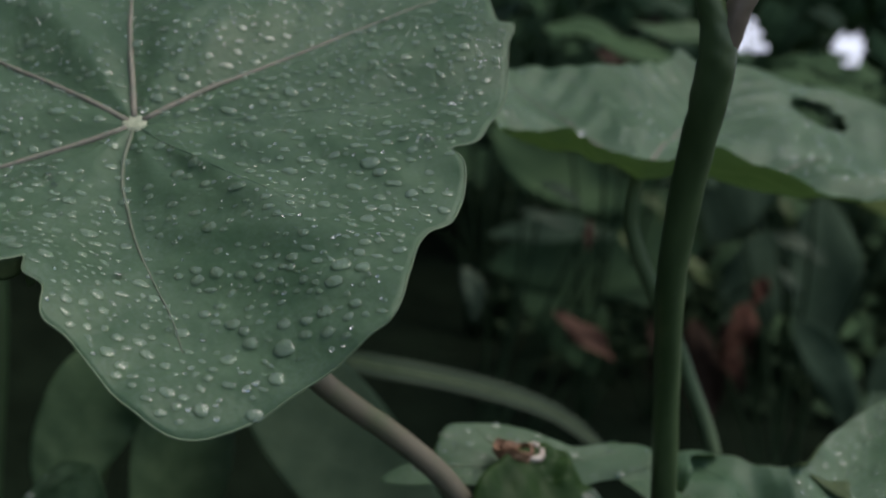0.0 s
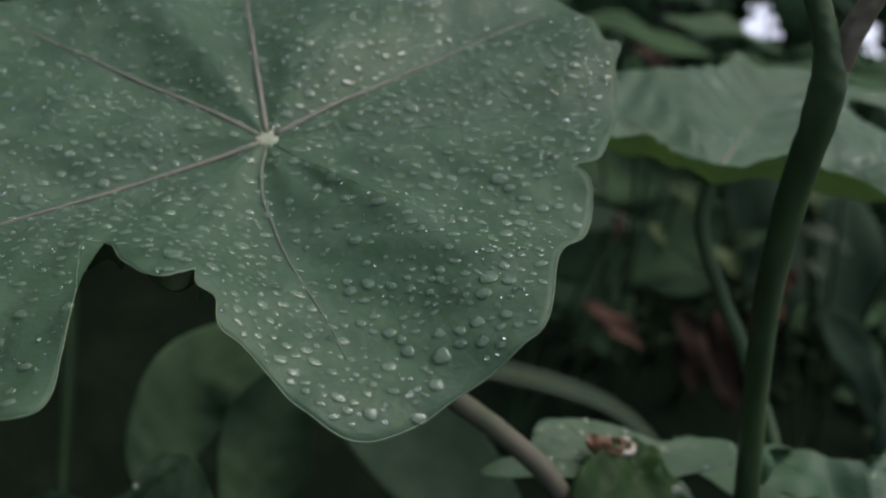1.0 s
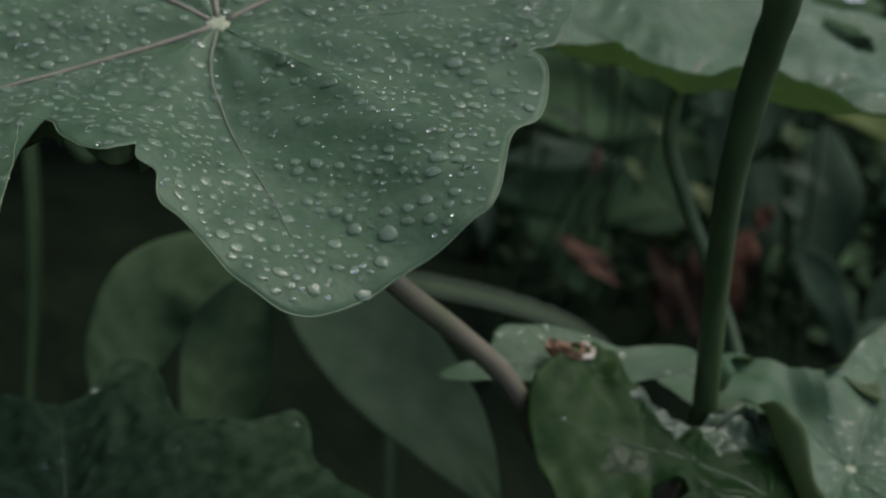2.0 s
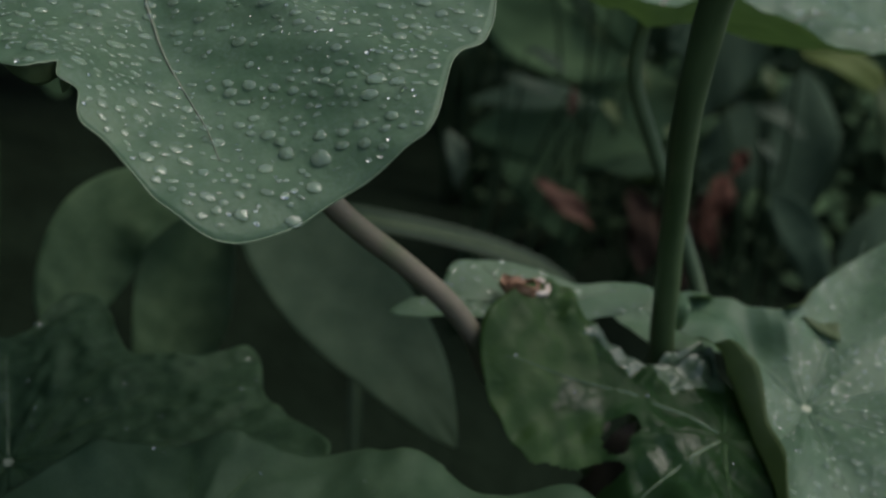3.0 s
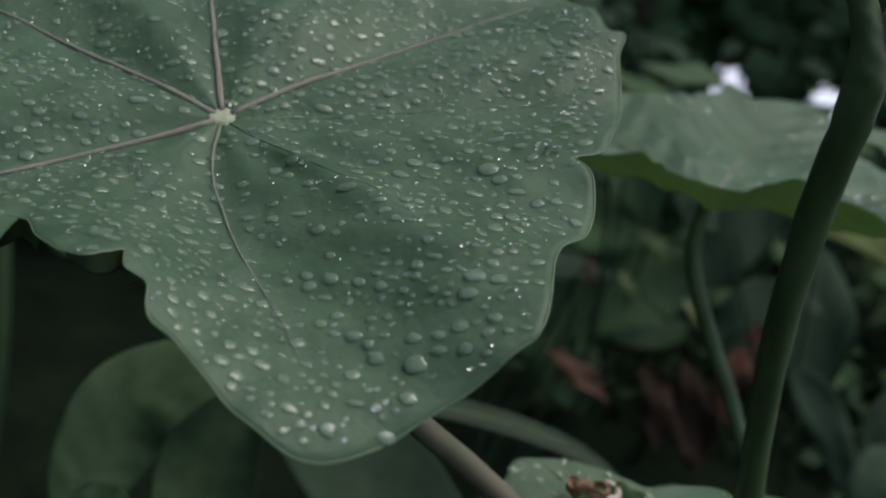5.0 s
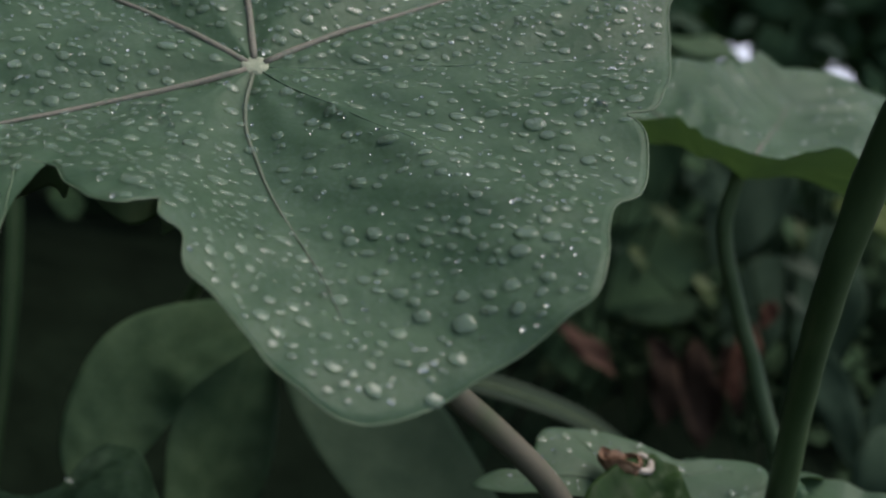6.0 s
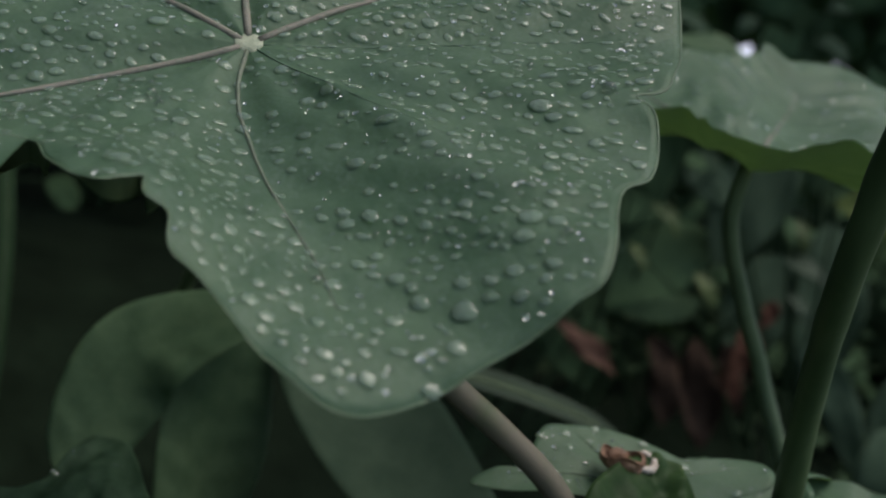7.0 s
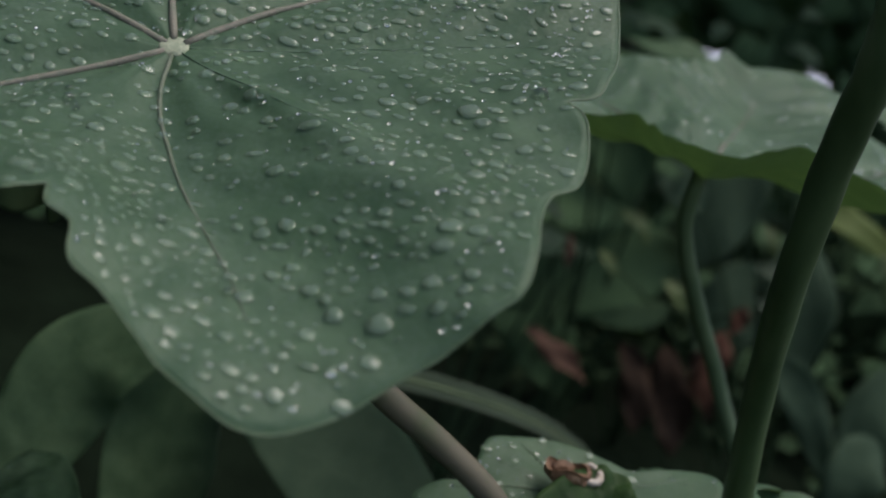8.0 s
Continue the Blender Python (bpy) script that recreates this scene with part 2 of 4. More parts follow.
class Peltate:
    """A shield-shaped lobed leaf: rim given as (start angle, end angle, radius in mm) round the hub; relief by a height function."""

    def __init__(self, hub, normal, rim, veins, height, pillow=0.003, crinkle=1.0, courses=None):
        self.h = np.array(hub, float)
        n = np.array(normal, float)
        self.n = n / np.linalg.norm(n)
        ex = np.cross((0, 0, 1), self.n)
        self.ex = ex / np.linalg.norm(ex)
        self.ey = np.cross(self.n, self.ex)
        self.veins, self.height, self.pillow, self.crinkle = veins, height, pillow, crinkle
        self.outlines = {}
        self.courses = courses or {}
        self.holes = ()
        rim = [r if len(r) == 3 else (r[0], r[0], r[1]) for r in rim]
        line = [rim[0]]
        for a0, a1, r in rim[1:]:
            shift = 360 * round((line[-1][0] - a0) / 360)
            line.append((a0 + shift, a1 + shift, r))
        if line[-1][0] < line[0][0]:
            line.reverse()
        ends = [(a0 + k, a1 + k, r) for k, (a0, a1, r) in ((-360, line[-1]), (360, line[0]), (360, line[1]))]
        self.rim = catmull([ends[0]] + line + ends[1:], 10)[10:-11]

    def vein_angle(self, deg, mm):
        """The angle at which a vein lies at a distance from the hub; bent veins have a course of (mm, degrees)."""
        c = self.courses.get(deg)
        return float(np.interp(mm, [q[0] for q in c], [q[1] for q in c])) if c else deg

    def lift(self, x, y):
        r, a = math.hypot(x, y), math.degrees(math.atan2(y, x))
        lie = [self.vein_angle(v[0], r * 1000) for v in self.veins]
        gaps = sorted(abs((a - w + 180) % 360 - 180) for w in lie)
        puff = self.pillow * min(1, r / 0.05) ** 0.8
        for g in gaps[:2]:
            far = min(1.0, g / 26.0)
            puff *= far * far * (3 - 2 * far)
        between = min(1.0, (gaps[1] - gaps[0]) / 14.0)
        v = min(lie, key=lambda w: abs((a - w + 180) % 360 - 180))
        d = radians(a - v)
        side = abs(r * math.sin(d))
        rib = 0.00050 * self.crinkle * between * between * (3 - 2 * between) * math.sin((r * math.cos(d) - 0.75 * side) / 0.0150 * 2 * math.pi) * min(1, side / 0.012)
        return self.height(x, y, r, a) + puff + rib + 0.0010 * self.crinkle * noise.noise(Vector((x * 60, y * 60, 3.0))) + 0.0008 * (self.crinkle - 1) * noise.noise(Vector((x * 210, y * 210, 5.0))) + 0.0026 * noise.noise(Vector((x * 22, y * 22, 7.0)))

    def at(self, x, y, off=0.0):
        return self.h + x * self.ex + y * self.ey + (self.lift(x, y) + off) * self.n

    def polar(self, deg, mm, off=0.0):
        return self.at(mm / 1000 * math.cos(radians(deg)), mm / 1000 * math.sin(radians(deg)), off)

    def normal_at(self, x, y):
        e = 0.0008
        a = self.at(x + e, y) - self.at(x - e, y)
        b = self.at(x, y + e) - self.at(x, y - e)
        n = np.cross(a, b)
        return n / np.linalg.norm(n)

    def spoke(self, k, s):
        a0, a1, r = self.rim[k]
        rr = r * s
        a = a0 + (a1 - a0) * min(1.0, (rr / 95.0)) ** 2
        if r < 95 and a1 != a0:
            a = a0 + (a1 - a0) * s * s
        return rr / 1000 * math.cos(radians(a)), rr / 1000 * math.sin(radians(a))

    def inside(self, x, y, margin=0.95):
        """Whether a point lies on the leaf, by counting crossings of its outline."""
        if any(((x - hx) / ha) ** 2 + ((y - hy) / hb) ** 2 < 1.2 for hx, hy, ha, hb in self.holes):
            return False
        if margin not in self.outlines:
            self.outlines[margin] = [self.spoke(k, margin) for k in range(len(self.rim))]
        pts = self.outlines[margin]
        odd = False
        for (ax, ay), (bx, by) in zip(pts, pts[1:] + pts[:1]):
            if (ay > y) != (by > y) and x < ax + (y - ay) / (by - ay) * (bx - ax):
                odd = not odd
        return odd

    def blade(self, name, material, parent, rings=30, thick=0.00025, label="", holes=(), others=(), zone=None):
        self.holes = holes
        n = len(self.rim)
        top, bot = [], []
        for i in range(rings + 1):
            s = (i / rings) ** 0.9
            for k in range(n):
                x, y = self.spoke(k, s)
                p = self.at(x, y)
                edge = 0.25 if i == rings else 1.0
                top.append(p)
                bot.append(p - thick * edge * self.n)
        off = len(top)
        faces, zones = [], {}
        for i in range(rings):
            for k in range(n):
                k2 = (k + 1) % n
                q = (i * n + k, (i + 1) * n + k, (i + 1) * n + k2, i * n + k2)
                c = (top[q[0]] + top[q[2]]) / 2 - self.h
                x, y = float(c @ self.ex), float(c @ self.ey)
                if any(((x - hx) / ha) ** 2 + ((y - hy) / hb) ** 2 < 1 for hx, hy, ha, hb in holes):
                    continue
                if zone:
                    zones[len(faces)] = zones[len(faces) + 1] = zone(x, y)
                faces.append(q)
                faces.append(tuple(off + v for v in reversed(q)))
        for k in range(n):
            k2 = (k + 1) % n
            a = rings * n
            faces.append((a + k, off + a + k, off + a + k2, a + k2))
        ob = mesh_object(name, top + bot, faces, material, parent, label)
        for m in others:
            ob.data.materials.append(m)
        for f, k in zones.items():
            ob.data.polygons[f].material_index = k
        return ob

    def margin(self, size, material, owner):
        """The paler, slightly thickened edge of the leaf."""
        n = len(self.rim)
        pts = []
        for k in list(range(n)) + [0]:
            x, y = self.spoke(k, 0.998)
            pts.append(self.at(x, y, -size * 0.3))
        tube("margin", pts, [size] * len(pts), material, owner, 6, 1, label="paler thickened leaf edge")

    def folded_edge(self, a0, a1, tall, inward, material, owner, label="", lumps=0.0, reach=200.0):
        """A strip of the leaf's margin that stands up from the rim between two angles; its outer face is the underside."""
        pick = [k for k in range(len(self.rim)) if 0 <= (self.rim[k][1] - a0) % 360 <= (a1 - a0) % 360 and self.rim[k][2] < reach]
        pick.sort(key=lambda k: (self.rim[k][1] - a0) % 360)
        verts, faces = [], []
        rows = 6
        for i, k in enumerate(pick):
            x, y = self.spoke(k, 0.995)
            r = math.hypot(x, y)
            u = i / (len(pick) - 1)
            h = tall * math.sin(math.pi * u) ** 0.6 * (1 + 0.25 * math.sin(9 * u) + lumps * noise.noise(Vector((x * 420, y * 420, 2.0))))
            for j in range(rows + 1):
                f = j / rows
                back = inward * h * f * f
                p = self.at(x, y, -0.0001) + self.n * h * f - (x * self.ex + y * self.ey) / r * back
                verts.append(p)
        m = rows + 1
        for i in range(len(pick) - 1):
            for j in range(rows):
                faces.append((i * m + j, i * m + j + 1, (i + 1) * m + j + 1, (i + 1) * m + j))
        ob = mesh_object("folded_edge", verts, faces, material, owner, label)
        solid = ob.modifiers.new("thickness", "SOLIDIFY")
        solid.thickness = 0.0003
        return ob

    def vein(self, deg, mm, width, material, parent, bend=0.0, proud=0.25, name="vein", start=2.0, a0=0.0):
        pts, rad = [], []
        steps = 9
        for i in range(steps):
            s = i / (steps - 1)
            m = start + (mm - start) * s
            pts.append(self.polar(self.vein_angle(deg, m) + bend * s * s + a0 * (1 - s), m, width / 1000 * (1 - 0.8 * s) * proud))
            rad.append(width / 1000 * (1 - 0.8 * s))
        return tube(name, pts, rad, material, parent, 8, 4, rough=0.35)


def blade_leaf(name, mid, half, material, parent=None, face=(0, -0.6, 0.8), fold=0.15, wave=0.0, thick=0.0004, label="", profile=0.6, nl=22, nw=5, rib=True, seed=0, turn=0.0, quilt=0.0, ribs=7):
    """A long leaf along a bent midrib. half: half its width; profile: where it is widest; fold: how far the sides rise."""
    line = catmull(mid, max(2, nl // max(1, len(mid) - 1)))
    n = len(line)
    top, bot = [], []
    for i, p in enumerate(line):
        s = i / (n - 1)
        w = half * (max(s, 1e-4) / profile) ** 0.7 * (max(1 - s, 0.0) / (1 - profile)) ** (0.7 * (1 - profile) / profile) if 0 < s < 1 else 0.0004
        w = min(max(w, 0.0004), half * 1.02)
        d = line[min(i + 1, n - 1)] - line[max(i - 1, 0)]
        d /= np.linalg.norm(d) + 1e-12
        sv = np.cross(d, np.array(face, float))
        sv /= np.linalg.norm(sv)
        up = np.cross(sv, d)
        if turn:
            c, t = math.cos(turn * s), math.sin(turn * s)
            sv, up = c * sv + t * up, c * up - t * sv
        for j in range(-nw, nw + 1):
            u = j / nw
            z = fold * abs(u) * w + quilt * half * math.sin(2 * math.pi * (s * ribs - 0.9 * abs(u))) * abs(u) * (1 - u * u) * 2 + wave * math.sin(9 * s + 2.5 * u + seed) * abs(u) * w
            q = p + u * w * sv + z * up
            top.append(q)
            bot.append(q - up * thick)
    m = 2 * nw + 1
    off = len(top)
    faces = []
    for i in range(n - 1):
        for j in range(m - 1):
            q = (i * m + j, i * m + j + 1, (i + 1) * m + j + 1, (i + 1) * m + j)
            faces.append(q)
            faces.append(tuple(off + v for v in reversed(q)))
        faces.append((i * m, (i + 1) * m, off + (i + 1) * m, off + i * m))
        faces.append((i * m + m - 1, off + i * m + m - 1, off + (i + 1) * m + m - 1, (i + 1) * m + m - 1))
    return mesh_object(name, top + bot, faces, material, parent, label)


# ---- ground ----
def ground_height(x, y):
    bank = 0.10 + 0.10 * math.tanh((y - 0.95) / 0.20)
    near = math.exp(-((x / 3) ** 2 + ((y - 1) / 3) ** 2))
    return bank * math.exp(-max(0.0, y - 6) / 8) + near * 0.03 * noise.noise(Vector((x * 3, y * 3, 0)))


def build_ground():
    ticks = sorted(set([round(-3 + i * 0.12, 3) for i in range(55)] + [s * d for s in (-1, 1) for d in (5, 8, 15, 40, 120, 400)]))
    n = len(ticks)
    verts = [(x, y, ground_height(x, y)) for y in ticks for x in ticks]
    faces = [(j * n + i, j * n + i + 1, (j + 1) * n + i + 1, (j + 1) * n + i) for j in range(n - 1) for i in range(n - 1)]
    tagged(mesh_object("ground", verts, faces, SOIL), "wet soil under dense undergrowth, its deep shade put into the colour", "ground", kind="structure")


build_ground()

# ---- the shrub with the shield-shaped leaves ----
BASE = (0.055, 0.335, 0.0)
shrub = empty("shrub", BASE, "tropical shrub with rain-wet shield-shaped lobed leaves", "shrub")
O = Vector(BASE)


def part_of_shrub(ob):
    ob.parent = shrub
    ob.location = -O
    return ob


def sub_part(ob, parent):
    """Parts and sub-parts keep world coordinates; the top part already carries the shift."""
    ob.parent = parent
    return ob


def bump_at(x, y, cx, cy, size):
    return math.exp(-((x - cx) ** 2 + (y - cy) ** 2) / (2 * size * size))


# the large leaf in front
FRONT_VEINS = [(-57, 88), (24, 82), (57, 86), (121, 92), (166, 98), (-132, 95)]
FRONT_RIM = [(-142, -138, 108), (-134, -122, 106), (-126, -103, 100), (-121, -88.5, 94), (-118, -90.5, 80), (-115, -96, 67), (-112, -103, 58.5), (-109, -108, 53), (-102, 50.5),
             (-94, 55), (-83, 60), (-79, 58), (-77, 56), (-75.5, 60), (-72, 62), (-70.5, 69), (-66.5, 72.6), (-61, 83), (-57, 89.6), (-54, 92.2), (-50, 92.4), (-42, 90.6),
             (-33, 91.4), (-29, 91.2), (-21, 83.3), (-16, 80.6), (-11, 82), (-2, 78.8), (2, 76.2), (4, 73.5), (7, 78.2), (13, 80), (24, 83.8), (33, 87),
             (37, 90.6), (40, 87.5), (55, 95), (70, 95), (84, 87), (95, 88), (112, 104), (124, 108), (136, 100), (146, 92), (158, 104), (170, 108), (182, 98), (194, 92), (206, 98)]


def front_height(x, y, r, a):
    z = -0.0008 + 0.0022 * min(1.4, r / 0.09) ** 1.6 - 0.0012 * math.exp(-(r / 0.022) ** 2)
    z += 0.0078 * bump_at(x, y, 0.012, -0.062, 0.014) - 0.0013 * bump_at(x, y, 0.036, -0.044, 0.018) - 0.002 * bump_at(x, y, -0.002, -0.027, 0.012)
    z += 0.004 * bump_at(x, y, -0.008, 0.030, 0.018)
    z -= 0.0065 * max(0.0, (r - 0.078) / 0.018) ** 2 * math.exp(-((a + 55) / 16) ** 2)
    z += 0.003 * math.sin(radians(a * 11)) * max(0.0, (r - 0.05) / 0.045) ** 2
    z -= 0.0018 * bump_at(x, y, 0.052, -0.006, 0.012)
    z += 0.0020 * math.exp(-((a + 25) / 6.5) ** 2) * min(1.0, max(0.0, (r - 0.010) / 0.015)) * min(1.0, max(0.0, (0.078 - r) / 0.025))
    return z


front = Peltate((-0.0925, 0.2372, 0.5405), (-0.138, -0.518, 0.844), FRONT_RIM, FRONT_VEINS, front_height, 0.0044, 0.6, {-57: ((0, -80), (14, -71), (29, -62.5), (42, -58.5), (53, -55.5), (66, -53), (88, -52), (110, -52))})
front_leaf = part_of_shrub(front.blade("leaf", WAXY, None, 40, label="large grey-green leaf covered in rain drops"))
for deg, mm in FRONT_VEINS[:1]:
    sub_part(front.vein(deg, 74, 0.50, SOFTVEIN, None, proud=0.1), front_leaf)
for deg, mm in FRONT_VEINS[1:6]:
    sub_part(front.vein(deg, mm, 0.22 if deg == 24 else 0.80, FAINTVEIN if deg == 24 else VEIN, None, proud=0.0), front_leaf)
sub_part(front.vein(-25, 55, 0.20, FAINTVEIN, None, 2, proud=0.1), front_leaf)


def build_hub(leaf, owner, size=0.0026):
    bm = bmesh.new()
    bmesh.ops.create_icosphere(bm, subdivisions=3, radius=1.0)
    for v in bm.verts:
        k = 1 + 0.16 * noise.noise(v.co * 1.6)
        p = leaf.at(v.co.x * size * k * 1.2, v.co.y * size * k, 0.0) + leaf.n * v.co.z * size * 0.30
        v.co = p
    me = bpy.data.meshes.new("vein_hub")
    bm.to_mesh(me)
    bm.free()
    me.polygons.foreach_set("use_smooth", [True] * len(me.polygons))
    me.materials.append(HUBM)
    ob = new("vein_hub", me)
    ob.parent = owner
    ob["label"] = "pale knob where the veins meet"


build_hub(front, front_leaf, 0.0024)
front.margin(0.00018, PALEVEIN, front_leaf)
front.folded_edge(-110, -94, -0.0055, 0.15, UNDERSIDE, front_leaf, "olive curl of the edge in a notch", reach=57)
front.folded_edge(-86, -73, -0.0045, 0.15, UNDERSIDE, front_leaf, "olive curl of the edge in a notch")
under = front.at(0, 0, -0.001)
part_of_shrub(tube("petiole", [under, (-0.078, 0.243, 0.515), (-0.0470, 0.246, 0.4860), (-0.0250, 0.256, 0.4695), (-0.0124, 0.2585, 0.4605), (-0.0035, 0.2630, 0.4505), (0.010, 0.284, 0.428), (0.05, 0.33, 0.40)],
                   [0.0026, 0.0029, 0.0030, 0.0030, 0.0030, 0.0030, 0.0034, 0.006], PETIOLE, None, 18, label="thick pinkish leaf stalk"))

# flower stalk with its fork, and the trunk
stalk = part_of_shrub(tube("flower_stalk", [(0.060, 0.302, 0.400), (0.0572, 0.2880, 0.4290), (0.0502, 0.2778, 0.4587), (0.0405, 0.2604, 0.4970), (0.0333, 0.2431, 0.5224), (0.0303, 0.2316, 0.5483), (0.0289, 0.2220, 0.5640), (0.0280, 0.2185, 0.5745),
                                             (0.0262, 0.2176, 0.5800), (0.0237, 0.2172, 0.5852), (0.0207, 0.2170, 0.5910), (0.013, 0.216, 0.606), (0.0, 0.215, 0.632)],
                            [0.0044, 0.0040, 0.0035, 0.0034, 0.0035, 0.0037, 0.0039, 0.0039, 0.0031, 0.0027, 0.0025, 0.0023, 0.0020], STALK, None, 24, label="upright green flower stalk forking at its top", rough=0.10))
sub_part(tube("stalk_branch", [(0.0284, 0.2190, 0.5700), (0.0289, 0.2180, 0.5770), (0.0300, 0.2170, 0.5835), (0.0318, 0.2163, 0.5895), (0.0345, 0.2158, 0.5960), (0.041, 0.215, 0.609), (0.051, 0.214, 0.626)], [0.0024, 0.0030, 0.0028, 0.0026, 0.0025, 0.0023, 0.0020], FORK, None, 22, label="reddish side branch", rough=0.10), stalk)
part_of_shrub(tube("trunk", [(0.055, 0.335, -0.02), (0.057, 0.335, 0.06), (0.060, 0.330, 0.16), (0.062, 0.325, 0.28), (0.060, 0.314, 0.37), (0.060, 0.304, 0.408)], [0.034, 0.030, 0.026, 0.020, 0.015, 0.008], BARK, None, 20, label="swollen grey knobbly trunk", rough=0.25))

# the leaf behind the flower stalk
BACK_VEINS = [(60, 105), (115, 85), (165, 50), (20, 95), (-40, 50), (-120, 40)]
BACK_RIM = [(-170, 28), (178, 36), (165, 48), (148, 60), (130, 76), (116, 90), (104, 92), (94, 88), (84, 90), (75, 104), (71, 116), (69, 132), (66, 122), (60, 127), (53, 134), (47, 146),
            (41, 156), (36, 160), (28, 150), (20, 126), (10, 106), (-2, 92), (-10, 78), (-18, 63), (-28, 48), (-40, 34), (-56, 25), (-75, 20), (-95, 19), (-118, 21), (-140, 25), (-156, 27)]


def back_height(x, y, r, a):
    z = 0.004 * math.sin(x * 95 + 0.6) * min(1, r / 0.03) * (1 if y < 0.03 else 0.5)
    near = max(0.0, -(y - 0.20 * max(0.0, x) + 0.003 * math.sin(x * 110 + 2.0)))
    wall = 0.95 * near ** 2 / (near + 0.004) * (1 - 0.55 * min(1.0, max(0.0, (x - 0.03) / 0.04)))
    left = min(1.0, max(0.0, -x / 0.030))
    wall += 0.016 * left * left * (3 - 2 * left) * min(1.0, max(0.0, (0.014 - y) / 0.02))
    edge = min(1.0, max(0.0, (0.004 - y) / 0.010))
    for cx, drop, wide in ((-0.021, 0.0085, 0.006), (0.025, 0.0058, 0.008), (0.056, 0.004, 0.010), (0.078, 0.009, 0.012)):
        wall -= edge * drop * math.exp(-((x - cx) / wide) ** 2 / 2)
    return z + wall + 0.0036 * max(0.0, (y - 0.05) / 0.05) ** 2


back = Peltate((0.041, 0.353, 0.5345), (0.05, -0.30, 0.95), BACK_RIM, BACK_VEINS, back_height, 0.003, 1.5)
back_leaf = part_of_shrub(back.blade("leaf", WAXY, None, 34, label="wavy grey-green leaf with a raised rim and a hole", holes=[(0.096, 0.081, 0.013, 0.013)]))
for deg, mm in ((60, 100), (115, 80), (165, 44), (20, 90)):
    sub_part(back.vein(deg, mm, 0.7, VEIN, None), back_leaf)
part_of_shrub(tube("petiole", [back.at(0, 0.004, -0.001), (0.0430, 0.3653, 0.5146), (0.0608, 0.3832, 0.4861), (0.0783, 0.3953, 0.4606), (0.1000, 0.3890, 0.4110), (0.085, 0.350, 0.350)], [0.0024, 0.0026, 0.0028, 0.0029, 0.0031, 0.004], GREENPET, None, 14, label="thin green leaf stalk"))

# the leaf at the foot of the stalk that carries the drops
RIGHT_VEINS = [(88, 80), (40, 80), (-5, 75), (150, 46), (-60, 56), (-105, 22)]
RIGHT_RIM = [(-174, 27), (172, 34), (169, 43), (160, 49), (153, 50.5), (146, 48), (136, 41.5), (129, 36), (120, 33), (112, 32.5), (107, 35), (102, 41), (96, 54), (90, 67.5), (84, 80), (76, 92), (64, 92), (52, 86),
             (38, 88), (22, 82), (6, 78), (-10, 74), (-26, 76), (-44, 70), (-62, 66), (-78, 58), (-88, 48), (-94, 36), (-106, 27), (-128, 22), (-152, 23)]


def right_height(x, y, r, a):
    z = 0.004 * (r / 0.06) ** 2 - 0.003 * math.exp(-(r / 0.015) ** 2)
    left = max(0.0, -x - 0.011) * min(1.0, max(0.0, (0.006 - y) / 0.010))
    z += 1.0 * left ** 2 / (left + 0.005)
    z += 0.0045 * bump_at(x, y, -0.027, 0.013, 0.006) - 0.0065 * bump_at(x, y, -0.0185, 0.0165, 0.0052) + 0.0035 * bump_at(x, y, -0.012, 0.021, 0.0045)
    return z + 0.0018 * math.sin(radians(a * 7)) * (r / 0.05) ** 2


right = Peltate((0.0916, 0.2644, 0.4478), (-0.15, -0.35, 0.92), RIGHT_RIM, RIGHT_VEINS, right_height, 0.003)
right_leaf = part_of_shrub(right.blade("leaf", WAXY, None, 30, label="pale green wet leaf with a folded edge"))
for deg, mm in RIGHT_VEINS:
    sub_part(right.vein(deg, mm, 0.34, FAINTVEIN, None, proud=0.1), right_leaf)
build_hub(right, right_leaf, 0.0012)
right.margin(0.00017, PALEVEIN, right_leaf)
right.folded_edge(-178, -84, 0.0095, 0.5, UNDERSIDE, right_leaf, "olive underside of the folded edge")
right.folded_edge(98, 116, 0.0045, 0.7, UNDERSIDE, right_leaf, "olive underside of the folded edge")
right.folded_edge(140, 170, 0.0060, 1.3, WAXY, right_leaf, "curled tip of the lobe")


def build_flap(leaf, owner, corners):
    """A torn corner of skin, bent over onto the leaf so that its underside shows."""
    rows = 8
    verts, faces, index = [], [], {}
    for i in range(rows + 1):
        for j in range(rows + 1 - i):
            u, v = i / rows, j / rows
            x, y = (corners[0][k] * (1 - u - v) + corners[1][k] * u + corners[2][k] * v for k in (0, 1))
            index[i, j] = len(verts)
            verts.append(leaf.at(x / 1000, y / 1000, 0.0003 + 0.0022 * v * (1 - u) + 0.0004 * math.sin(9 * u)))
    for i in range(rows):
        for j in range(rows - i):
            faces.append((index[i, j], index[i + 1, j], index[i, j + 1]))
            if i + j < rows - 1:
                faces.append((index[i + 1, j], index[i + 1, j + 1], index[i, j + 1]))
    ob = mesh_object("folded_flap", verts, faces, UNDERSIDE, owner, "olive flap of torn skin")
    ob.modifiers.new("thickness", "SOLIDIFY").thickness = 0.0003


build_flap(right, right_leaf, ((-8.7, 29.7), (2.2, 35.2), (3.9, 24.9)))
part_of_shrub(tube("petiole", [right.at(0, 0, -0.001), (0.092, 0.275, 0.432), (0.085, 0.295, 0.405), (0.066, 0.315, 0.380)], [0.0024, 0.0028, 0.003, 0.004], STALK, None, 12))

